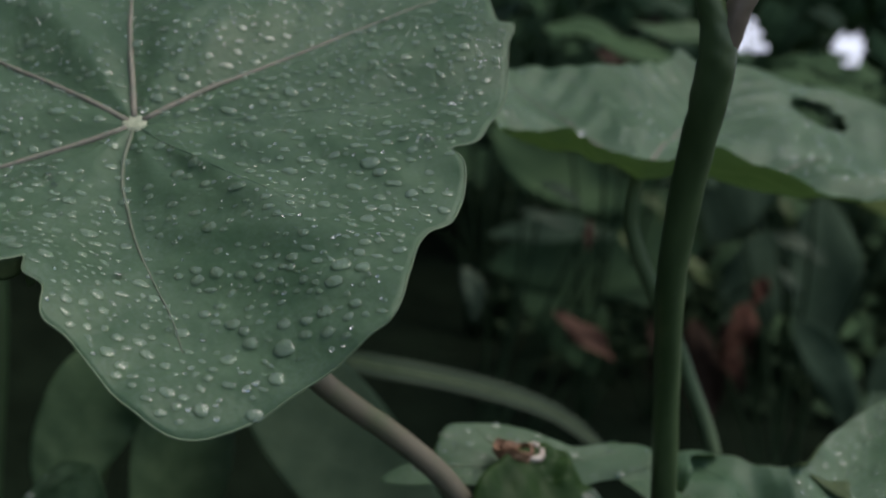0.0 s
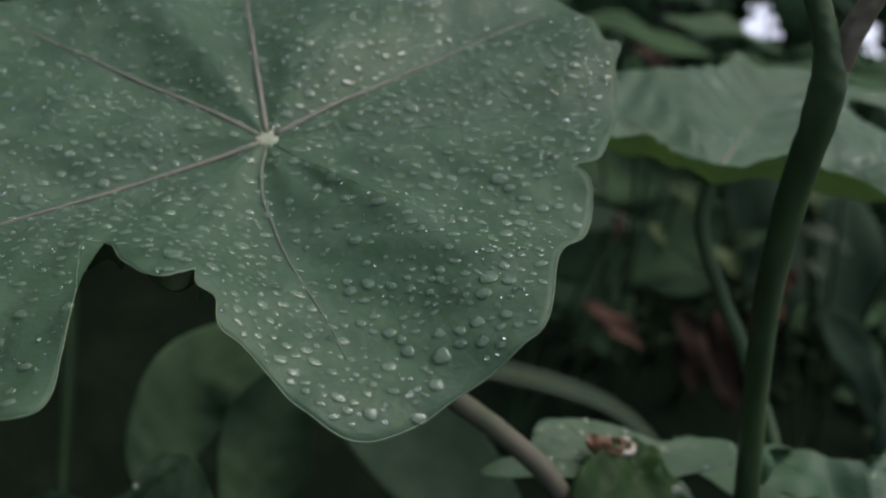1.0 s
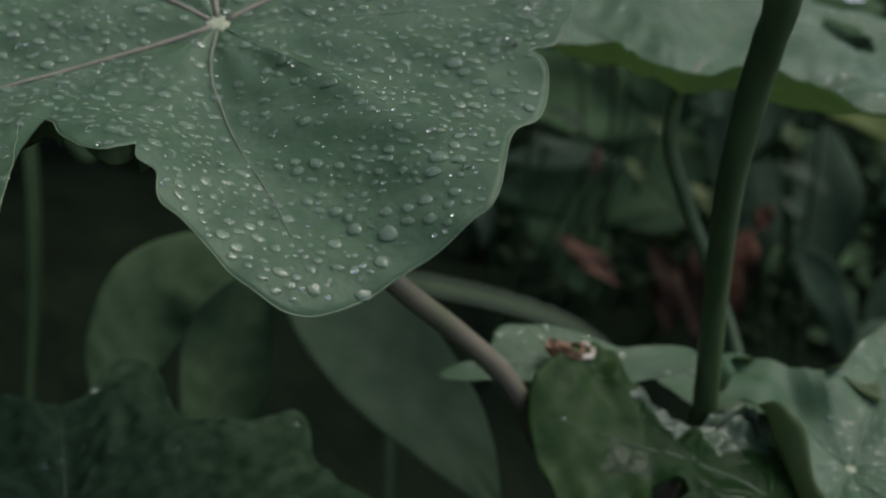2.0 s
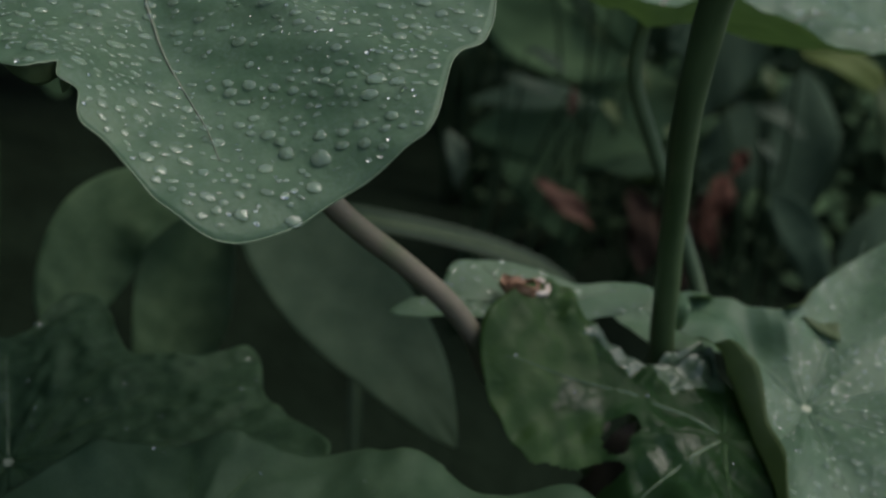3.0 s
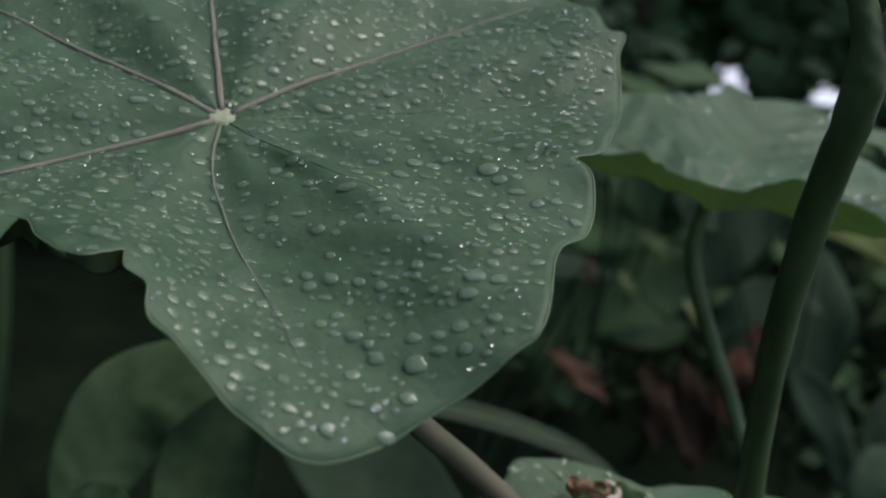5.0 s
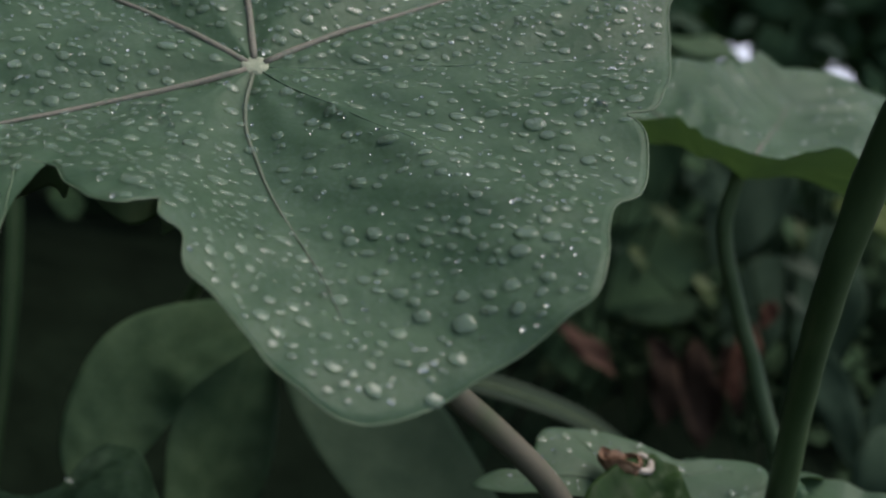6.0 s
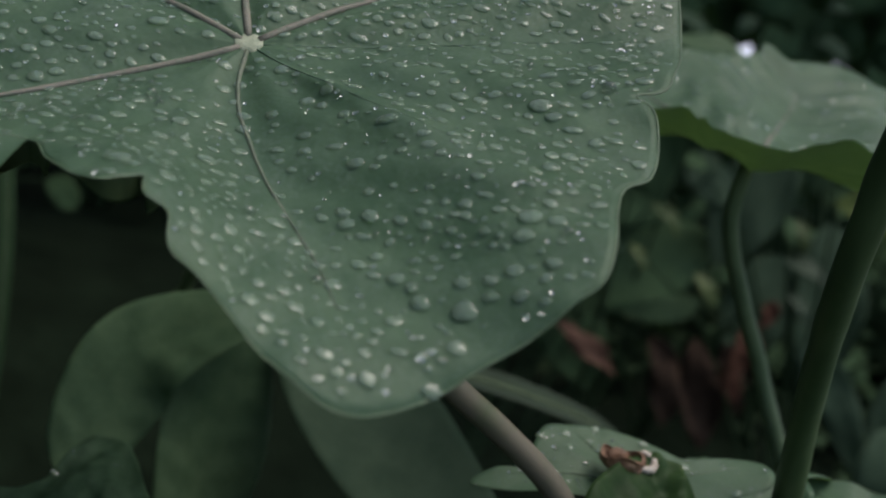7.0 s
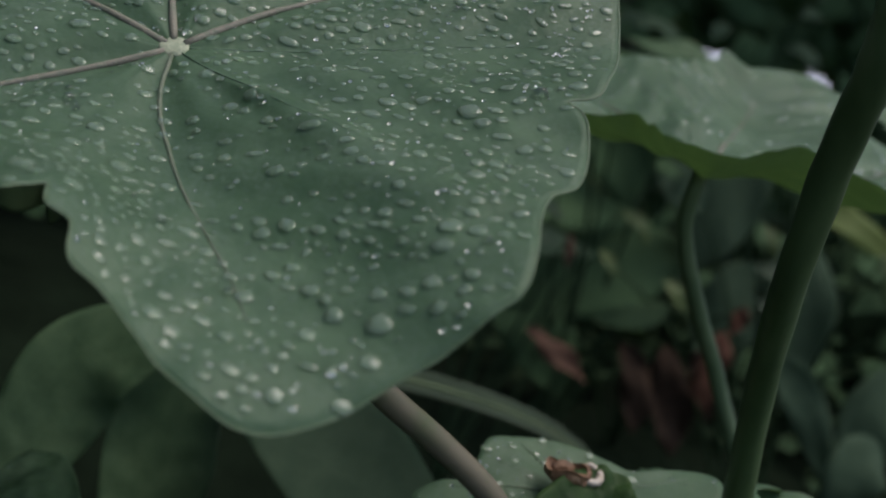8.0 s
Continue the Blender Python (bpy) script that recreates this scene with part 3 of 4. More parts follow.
# the small leaf with the husk
SMALL_VEINS = [(150, 19), (90, 11), (-165, 30), (28, 29), (-30, 7)]
SMALL_RIM = [(-161, 40), (-168, 34), (-170, 27), (178, 25.5), (162, 25), (148, 21), (136, 18.5), (112, 15), (90, 13.5), (68, 13.5), (50, 15.5), (42, 19), (39, 22), (34, 29), (26, 36), (14, 34.5), (6, 26), (0, 19),
             (-30, 9), (-70, 6), (-110, 7), (-135, 14), (-146, 20), (-153, 27)]


def small_height(x, y, r, a):
    return 0.002 * math.sin(radians(a * 5)) * (r / 0.04) ** 2 - 0.003 * math.exp(-(r / 0.01) ** 2)


small = Peltate((0.012, 0.276, 0.4585), (-0.05, -0.42, 0.90), SMALL_RIM, SMALL_VEINS, small_height, 0.0015)
small_leaf = part_of_shrub(small.blade("leaf", WAXY, None, 18, label="small flat green leaf carrying a brown husk"))
for deg, mm in SMALL_VEINS:
    sub_part(small.vein(deg, mm, 0.4, PALEVEIN, None), small_leaf)
part_of_shrub(tube("petiole", [small.at(0, 0, -0.001), (0.018, 0.286, 0.440), (0.035, 0.300, 0.412), (0.052, 0.315, 0.385)], [0.0018, 0.002, 0.0024, 0.003], STALK, None, 10))

# the torn leaf behind the husk
TORN_RIM = [(178, 20), (174, 22.5), (171, 21), (168, 23.5), (164, 21.2), (156, 19), (145, 13), (120, 9), (95, 8), (70, 9), (50, 12), (30, 18), (15, 26), (0, 28), (-20, 24), (-50, 18), (-90, 15), (-130, 15), (-160, 18), (-172, 20)]
torn = Peltate((0.060, 0.316, 0.4480), (-0.05, -0.36, 0.93), TORN_RIM, [(160, 18), (60, 9), (5, 24), (-90, 13)], small_height, 0.0012)
torn_leaf = part_of_shrub(torn.blade("leaf", WAXY, None, 16, label="small green leaf with a torn jagged end"))
for deg, mm in ((160, 18), (5, 24)):
    sub_part(torn.vein(deg, mm, 0.3, FAINTVEIN, None, proud=0.1), torn_leaf)
part_of_shrub(tube("petiole", [torn.at(0, 0, -0.001), (0.061, 0.317, 0.430), (0.060, 0.316, 0.400), (0.061, 0.316, 0.375)], [0.0018, 0.002, 0.0024, 0.003], STALK, None, 10))

# the dark glossy leaf in the middle
WET_VEINS = [(159, 68), (-145, 46), (-100, 37), (75, 18), (-40, 28), (20, 19)]
WET_RIM = [(-180, 60), (172, 65.5), (166, 69), (161, 70.5), (155, 69), (149, 66.5), (144, 65), (140, 62), (137, 57), (136, 50), (135.5, 40), (133, 32), (122, 28.5), (108, 27), (88, 29), (79, 23), (60, 20), (30, 20), (0, 22), (-30, 28), (-60, 32), (-85, 36), (-103, 41), (-125, 46),
           (-142, 50), (-148, 50), (-157, 50), (-166, 49), (-173, 54)]


def wet_midrib(x):
    """Where the bowed midrib lies across the leaf."""
    return 0.0150 * (1 - math.exp(x / 0.013))


def wet_height(x, y, r, a):
    across = y - wet_midrib(min(0.0, x))
    rise = max(0.0, across) * max(0.0, min(1, (-x - 0.020) / 0.02))
    fall = max(0.0, -across) * max(0.0, min(1, (-x - 0.008) / 0.03))
    ribs = 0.0004 * math.sin((0.5 * abs(across) - x) / 0.0095 * 2 * math.pi) * min(1.0, abs(across) / 0.008) * min(1.0, r / 0.015)
    crumple = ribs + 0.0010 * noise.noise(Vector((x * 90, y * 90, 1.0))) * min(1, r / 0.02)
    if 70 < a < 146 and r > 0.016:
        crumple += 0.0017 * noise.noise(Vector((x * 260, y * 260, 8.0))) * min(1.0, (r - 0.016) / 0.006)
    sunk = 0.009 * min(1.0, max(0.0, (-x - 0.027) / 0.008)) if y < -0.0090 else 0.0
    return 0.45 * rise - 0.42 * fall + 0.0025 * math.sin(radians(a * 5)) * (r / 0.05) ** 2 + crumple - sunk


def wet_zone(x, y):
    """1: the outer half of the long lobe, young, yellower, dry tissue; 2: the crumpled back edge, wet sheen painted in
    as paler colour; 0: the wet rest.
    """
    r, a, rag = math.hypot(x, y), math.degrees(math.atan2(y, x)), noise.noise(Vector((x * 150, y * 150, 4.0)))
    if 74 < a < 143 + 5 * rag and (0.0175 if a < 128 else 0.029) + 0.004 * rag < r < 0.044 + 0.006 * rag:
        return 2
    across = y - wet_midrib(min(0.0, x))
    if x > -0.033 + 0.005 * rag or y < -0.009:
        return 0
    return 0 if -0.0095 + 0.003 * rag < across < 0 and x > -0.045 + 0.006 * rag else 1


wet = Peltate((0.0663, 0.250, 0.4391), (0.04, -0.32, 0.95), WET_RIM, WET_VEINS, wet_height, 0.003, 1.6, {159: ((0, 134), (8, 140), (15, 147), (23, 152), (33, 157), (47, 162), (58, 165), (70, 167))})
wet_leaf = part_of_shrub(wet.blade("leaf", GLOSSY, None, 56, label="dark glossy wet leaf with a torn hole", others=(YOUNG, SHEENRIM), zone=wet_zone, holes=[(-0.0295, -0.001, 0.0040, 0.0048), (-0.0255, 0.0020, 0.0030, 0.0026), (-0.0335, -0.0085, 0.0060, 0.0016), (-0.0470, -0.0090, 0.0140, 0.0012)]))
wet.folded_edge(78, 120, 0.0035, -0.6, SHEENRIM, wet_leaf, "crumpled wet rim, its whitish sheen put into the colour", 0.6)
for deg, mm in WET_VEINS[:4]:
    sub_part(wet.vein(deg, mm, 0.40 if deg < 0 else 0.30, PALEVEIN if deg == -145 else FAINTVEIN if deg == 159 else DIMVEIN, None, proud=0.3), wet_leaf)
part_of_shrub(tube("petiole", [wet.at(0, 0, -0.001), (0.068, 0.262, 0.420), (0.066, 0.285, 0.395), (0.062, 0.310, 0.37)], [0.002, 0.0025, 0.003, 0.004], STALK, None, 10))

# the star-lobed leaf low in the shade
STAR_VEINS = [(126, 42), (80, 46), (58, 70), (28, 76), (150, 50), (-20, 70), (-90, 60), (-150, 60)]
STAR_RIM = [(160, 58), (145, 54), (134, 46), (126, 45.5), (118, 49), (112, 62), (108, 67.5), (102, 67), (95, 59), (89, 52.5), (80, 47), (74, 47.5), (70, 52), (66, 53.5), (63, 57), (61, 65), (59, 74.5), (55, 76), (50, 74), (44, 71.5), (39, 72.6), (30, 78.6), (20, 87), (12, 82),
            (2, 70), (-10, 66), (-24, 78), (-40, 74), (-60, 58), (-85, 70), (-110, 66), (-135, 58), (-160, 72), (-178, 66)]


def star_height(x, y, r, a):
    return -0.004 * math.exp(-(r / 0.02) ** 2) + 0.002 * math.sin(radians(a * 6)) * (r / 0.05) ** 2


star = Peltate((-0.1217, 0.2499, 0.3992), (-0.1, -0.35, 0.93), STAR_RIM, STAR_VEINS, star_height, 0.004, 2.4)
star_leaf = part_of_shrub(star.blade("leaf", CRINKLED, None, 50, label="dark green star-lobed leaf in shade"))
for deg, mm in STAR_VEINS:
    sub_part(star.vein(deg, mm, 0.36, PALEVEIN if deg == 126 else DIMVEIN, None, proud=0.0), star_leaf)
build_hub(star, star_leaf, 0.0012)
part_of_shrub(tube("petiole", [star.at(0, 0, -0.001), (-0.11, 0.262, 0.375), (-0.06, 0.29, 0.335), (0.0, 0.32, 0.30), (0.05, 0.33, 0.27)], [0.002, 0.0026, 0.003, 0.0034, 0.004], STALK, None, 10))

# the leaf just under the camera
LOW_VEINS = [(104, 26), (64, 34), (25, 90), (170, 60), (-60, 60), (-130, 60)]
LOW_RIM = [(178, 40), (164, 36), (145, 33), (113, 27), (85, 28), (64, 33), (43, 47), (37, 52.5), (31, 62), (28, 64), (24, 69), (20, 81), (19, 90), (17, 96), (12, 98), (4, 92), (-15, 74), (-40, 66), (-70, 60), (-100, 60), (-130, 60), (-155, 48)]


def low_height(x, y, r, a):
    return -0.003 * math.exp(-(r / 0.02) ** 2) + 0.0030 * math.sin(x * 150 + 1.0) * min(1, r / 0.03)


low = Peltate((-0.0622, 0.200, 0.4184), (0.0, -0.30, 0.95), LOW_RIM, LOW_VEINS, low_height, 0.003, 1.6)
low_leaf = part_of_shrub(low.blade("leaf", LOWLEAF, None, 24, label="smooth dark green leaf"))
for deg, mm in LOW_VEINS[:2]:
    sub_part(low.vein(deg, mm - 3, 0.28, DIMVEIN, None, proud=0.0), low_leaf)
part_of_shrub(tube("petiole", [low.at(0, 0, -0.001), (-0.06, 0.215, 0.39), (-0.03, 0.26, 0.34), (0.02, 0.31, 0.27), (0.05, 0.33, 0.22)], [0.002, 0.0026, 0.003, 0.0034, 0.004], STALK, None, 10))


# ---- the brown husk on the small leaf ----
def build_husk():
    e = empty("seed_husk", (0.0072, 0.2740, 0.4597), "empty brown seed husk with a pale curled rim", "seed husk")
    verts, faces = [], []
    rings, seg = 9, 28
    for layer, k in ((0, 1.0), (1, 0.84)):
        for i in range(rings + 1):
            f = i / rings * math.pi / 2
            for j in range(seg):
                g = 2 * math.pi * j / seg
                wob = 1 + 0.12 * noise.noise(Vector((math.cos(g) * 2, math.sin(g) * 2, i * 0.4 + layer)))
                r = math.sin(f) * k * wob
                verts.append((0.0058 * r * math.cos(g), 0.0046 * r * math.sin(g), 0.0048 * (1 - math.cos(f) * k) * (1 + 0.15 * math.sin(3 * g) * (i / rings))))
    n = (rings + 1) * seg
    for i in range(rings):
        for j in range(seg):
            j2 = (j + 1) % seg
            q = (i * seg + j, i * seg + j2, (i + 1) * seg + j2, (i + 1) * seg + j)
            faces.append(tuple(reversed(q)))
            faces.append(tuple(n + v for v in q))
    a = rings * seg
    for j in range(seg):
        j2 = (j + 1) % seg
        faces.append((a + j, a + j2, n + a + j2, n + a + j))
    mesh_object("cup", verts, faces, HUSK, e)
    pts = [(0.0042 + 0.0026 * math.cos(g) + 0.0012, 0.0024 * math.sin(g) + 0.0006, 0.0040 + 0.0012 * math.sin(g)) for g in [radians(-150 + 38 * i) for i in range(8)]]
    tube("curled_rim", pts, [0.0004, 0.0007, 0.0009, 0.001, 0.001, 0.0009, 0.0007, 0.0003], SHELL, e, 8, 4, label="whitish curled rim", rough=0.4)
    tube("flap", [(0.002, -0.002, 0.0022), (0.0038, -0.0022, 0.0030), (0.0052, -0.0014, 0.0026)], [0.0012, 0.0016, 0.0008], HUSK, e, 8, 4, flat=0.4, rough=0.5)
    tube("flap", [(-0.003, 0.001, 0.0030), (-0.0008, 0.0022, 0.0042), (0.0018, 0.002, 0.0036)], [0.0008, 0.0013, 0.0006], HUSK, e, 8, 4, flat=0.4, rough=0.5)


build_husk()


# ---- neighbouring plants ----
def plant(name, base, label, category="plant"):
    e = empty(name, base, label, category)
    return e


def add_leaf(owner, ob):
    ob.parent = owner
    ob.location = -owner.location
    return ob


neighbour = plant("broadleaf_plant", (-0.13, 0.42, 0.0), "low plant with soft oval green leaves")
add_leaf(neighbour, blade_leaf("leaf", [(-0.1379, 0.3343, 0.3945), (-0.1374, 0.3417, 0.4035), (-0.1345, 0.3499, 0.4168), (-0.1283, 0.3561, 0.4320), (-0.1143, 0.3604, 0.4432), (-0.0920, 0.3610, 0.4550)], 0.0168, SHADE, None, (0.3, -0.6, 0.75), 0.10, 0.10, profile=0.56, quilt=0.022, nl=40, nw=8))
add_leaf(neighbour, blade_leaf("leaf", [(-0.1009, 0.3417, 0.3556), (-0.1028, 0.3535, 0.3734), (-0.1041, 0.3622, 0.3946), (-0.1039, 0.3677, 0.4157), (-0.1000, 0.3700, 0.4420)], 0.0195, SHADE, None, (0.5, -0.5, 0.7), 0.25, 0.1, profile=0.64, quilt=0.022, nl=40, nw=8))
add_leaf(neighbour, tube("stem", [(-0.13, 0.42, -0.01), (-0.132, 0.41, 0.20), (-0.112, 0.372, 0.330), (-0.1009, 0.3417, 0.3556)], [0.004, 0.0035, 0.0025, 0.0012], STALK, None, 10))
add_leaf(neighbour, tube("stem", [(-0.131, 0.415, 0.10), (-0.146, 0.37, 0.30), (-0.1379, 0.3343, 0.3945)], [0.003, 0.0025, 0.0012], STALK, None, 10))

strap = plant("broadleaf_plant", (-0.19, 0.50, 0.0), "plant with a long drooping strap-shaped leaf")
add_leaf(strap, blade_leaf("leaf", [(-0.098, 0.400, 0.472), (-0.071, 0.380, 0.4390), (-0.044, 0.357, 0.4185), (-0.018, 0.340, 0.4030), (0.005, 0.328, 0.382)], 0.0240, MATT, None, (0.15, -0.6, 0.75), 0.12, 0.06, profile=0.45, quilt=0.022, nl=40, nw=8))
add_leaf(strap, tube("stem", [(-0.19, 0.50, -0.01), (-0.18, 0.48, 0.25), (-0.134, 0.44, 0.44), (-0.098, 0.400, 0.470)], [0.004, 0.0035, 0.0025, 0.0012], STALK, None, 10))



def grass_blade(base, label, mid, half, material, face):
    """One long blade with its keeled midrib."""
    e = plant("grass_clump", base, label)
    add_leaf(e, blade_leaf("leaf", mid, half, material, None, face, 0.25, 0.0, profile=0.6, rib=False))
    lift = np.array(face) / np.linalg.norm(face) * 0.0005
    add_leaf(e, tube("midrib", [np.array(p) + lift for p in mid], [half * 0.14] * (len(mid) - 2) + [half * 0.10, half * 0.04], GREENPET, None, 8, 6, label="paler midrib along the blade"))


grass_blade((-0.02, 0.56, 0.0), "clump with a long arching pale grass blade", [(-0.02, 0.56, 0.0), (-0.030, 0.55, 0.25), (-0.052, 0.53, 0.370), (-0.064, 0.515, 0.400), (-0.040, 0.50, 0.4065), (0.007, 0.50, 0.4045), (0.048, 0.503, 0.3960), (0.078, 0.49, 0.382)], 0.0065, PALE, (0.1, -0.6, 0.8))
grass_blade((-0.225, 0.52, 0.0), "dark upright grass blade in the shade", [(-0.225, 0.52, 0.0), (-0.226, 0.505, 0.30), (-0.228, 0.50, 0.40), (-0.238, 0.50, 0.47), (-0.25, 0.50, 0.52)], 0.0035, DARK, (0.2, -0.9, 0.2))

# ---- undergrowth ----
def foot(x, y):
    return (x, y, ground_height(x, y) - 0.01)


def leafy(base, label, leaves, category="plant"):
    """A plant from single leaves: each a midrib, half width, material, facing; stems run from the base to each leaf's start."""
    e = plant("undergrowth_plant", foot(*base), label, category)
    b = np.array(foot(*base))
    for mid, half, material, face in leaves:
        a = np.array(mid[0], float)
        add_leaf(e, blade_leaf("leaf", mid, half, material, None, face, 0.14, 0.6 if material in (DEAD, DEADDARK, RUSTY) else 0.2, profile=0.45, nl=18, nw=4, seed=a[0] * 50))
        low_point = b * 0.45 + a * 0.55 + np.array((0.01, 0.02, 0.04))
        add_leaf(e, tube("stem", [b, low_point, a + (np.array(mid[1]) - a) * 0.05], [0.0022, 0.0018, 0.0010], COVER, None, 7, 5))
    return e


CAM_SIDE = (0.0, -0.75, 0.65)
leafy((0.10, 1.10), "dark broad-leaved undergrowth plant with one wide level leaf", [
    ([(0.225, 1.02, 0.372), (0.190, 0.99, 0.362), (0.150, 0.98, 0.354)], 0.013, COVER, (-0.05, -0.9, 0.4)),
    ([(0.150, 1.06, 0.400), (0.110, 1.04, 0.402), (0.060, 1.03, 0.396), (0.020, 1.03, 0.385)], 0.018, MATT, (0.0, -0.6, 0.8)),
])
FACING = (0.0, -0.95, 0.3)
leafy((0.20, 1.22), "dim plant with large smooth drooping leaves", [
    ([(0.27, 1.16, 0.415), (0.15, 1.13, 0.365), (0.03, 1.12, 0.335)], 0.050, DARK, FACING),
    ([(0.01, 1.14, 0.480), (0.10, 1.13, 0.445), (0.21, 1.14, 0.430)], 0.042, DARK, (0.05, -0.9, 0.45)),
    ([(0.12, 1.16, 0.570), (0.16, 1.14, 0.505), (0.19, 1.14, 0.440)], 0.038, DARK, (-0.1, -0.95, 0.25)),
    ([(0.06, 1.14, 0.355), (0.12, 1.11, 0.305), (0.16, 1.10, 0.240)], 0.040, DARK, FACING),
])
leafy((0.37, 1.20), "dim plant with large hanging leaves", [
    ([(0.37, 1.14, 0.465), (0.38, 1.11, 0.380), (0.385, 1.10, 0.275)], 0.038, MATT, FACING),
    ([(0.31, 1.16, 0.530), (0.28, 1.14, 0.465), (0.26, 1.13, 0.395)], 0.042, MATT, (0.1, -0.95, 0.3)),
    ([(0.33, 1.13, 0.420), (0.31, 1.11, 0.360), (0.30, 1.10, 0.290)], 0.036, MATT, (-0.1, -0.95, 0.2)),
    ([(0.46, 1.02, 0.365), (0.43, 0.99, 0.315), (0.42, 0.99, 0.250)], 0.030, MATT, FACING),
])
leafy((0.24, 1.16), "withered plant with curled reddish-brown leaves", [
    ([(0.284, 1.02, 0.362), (0.276, 1.01, 0.338), (0.273, 1.01, 0.312), (0.281, 1.01, 0.285)], 0.015, RUSTY, (0.2, -0.9, 0.2)),
    ([(0.277, 0.97, 0.397), (0.276, 0.97, 0.384), (0.271, 0.97, 0.370)], 0.008, RUSTY, (-0.2, -0.9, 0.2)),
    ([(0.090, 0.97, 0.334), (0.112, 0.96, 0.325), (0.134, 0.96, 0.312), (0.156, 0.97, 0.296)], 0.011, DEAD, (0.1, -0.7, 0.6)),
    ([(0.195, 1.04, 0.325), (0.213, 1.03, 0.300), (0.222, 1.03, 0.270), (0.226, 1.03, 0.240)], 0.017, DEADDARK, (0.1, -0.9, 0.2)),
    ([(0.240, 1.05, 0.330), (0.250, 1.04, 0.295), (0.262, 1.03, 0.255), (0.270, 1.03, 0.225)], 0.020, DEADDARK, (-0.1, -0.9, 0.3)),
    ([(0.275, 1.06, 0.330), (0.290, 1.05, 0.300), (0.298, 1.05, 0.260)], 0.018, DEADDARK, (0.1, -0.9, 0.2)),
])
leafy((0.36, 1.06), "plant with yellowing and mottled green leaves", [
    ([(0.295, 0.95, 0.496), (0.320, 0.94, 0.497), (0.348, 0.93, 0.487), (0.378, 0.93, 0.472)], 0.016, OLIVE, (0.0, -0.8, 0.5)),
    ([(0.205, 0.99, 0.402), (0.218, 0.98, 0.392), (0.230, 0.98, 0.378)], 0.008, MOTTLED, CAM_SIDE),
    ([(0.138, 0.97, 0.418), (0.146, 0.96, 0.410), (0.156, 0.96, 0.398)], 0.006, MOTTLED, CAM_SIDE),
    ([(0.285, 1.00, 0.470), (0.292, 0.99, 0.458), (0.298, 0.99, 0.444)], 0.007, MOTTLED, CAM_SIDE),
    ([(0.362, 0.92, 0.480), (0.385, 0.90, 0.455), (0.400, 0.89, 0.420), (0.402, 0.89, 0.385)], 0.026, UNDERSIDE, (-0.2, -0.9, 0.3)),
    ([(0.298, 1.00, 0.402), (0.310, 0.99, 0.392), (0.318, 0.99, 0.376)], 0.007, PALE, CAM_SIDE),
    ([(0.292, 1.02, 0.430), (0.315, 1.01, 0.426), (0.345, 1.01, 0.412)], 0.010, PALE, CAM_SIDE),
])
leafy((0.36, 0.98), "plant with smooth rounded dark green leaves", [
    ([(0.298, 0.93, 0.372), (0.325, 0.92, 0.345), (0.350, 0.92, 0.312), (0.368, 0.92, 0.275)], 0.020, MATT, (0.0, -0.9, 0.3)),
    ([(0.380, 0.86, 0.330), (0.360, 0.84, 0.320), (0.345, 0.83, 0.300), (0.34, 0.83, 0.27)], 0.024, MATT, (0.0, -0.9, 0.4)),
    ([(0.240, 1.06, 0.470), (0.225, 1.05, 0.478), (0.200, 1.05, 0.470)], 0.022, MATT, (0.0, -0.8, 0.5)),
])
leafy((0.05, 1.04), "plant with narrow grey-green leaves", [
    ([(0.044, 0.96, 0.425), (0.066, 0.95, 0.423), (0.096, 0.95, 0.416)], 0.006, PALE, CAM_SIDE),
    ([(0.108, 0.97, 0.425), (0.110, 0.96, 0.410), (0.110, 0.96, 0.396)], 0.004, DEAD, CAM_SIDE),
    ([(0.060, 0.98, 0.450), (0.078, 0.97, 0.447), (0.100, 0.97, 0.436)], 0.006, PALE, CAM_SIDE),
    ([(0.150, 0.99, 0.455), (0.168, 0.98, 0.447), (0.180, 0.98, 0.430)], 0.007, MOTTLED, CAM_SIDE),
    ([(0.000, 0.90, 0.378), (0.012, 0.89, 0.360), (0.016, 0.89, 0.332)], 0.009, PALE, CAM_SIDE),
])
leafy((0.16, 1.12), "plant with level layered green leaves", [
    ([(0.04, 1.02, 0.590), (0.10, 1.00, 0.585), (0.17, 0.99, 0.575)], 0.030, DARK, (0.0, -0.35, 0.95)),
    ([(0.12, 1.03, 0.605), (0.18, 1.02, 0.600), (0.24, 1.02, 0.590)], 0.026, SHADE, (0.0, -0.3, 0.95)),
    ([(0.20, 1.10, 0.575), (0.26, 1.08, 0.570), (0.33, 1.07, 0.565)], 0.028, DARK, (0.0, -0.3, 0.95)),
    ([(0.07, 0.82, 0.575), (0.085, 0.81, 0.568), (0.10, 0.80, 0.558)], 0.008, DEADDARK, CAM_SIDE),
    ([(0.30, 1.20, 0.58), (0.36, 1.18, 0.575), (0.42, 1.17, 0.565)], 0.03, DARK, (0.0, -0.3, 0.95)),
])


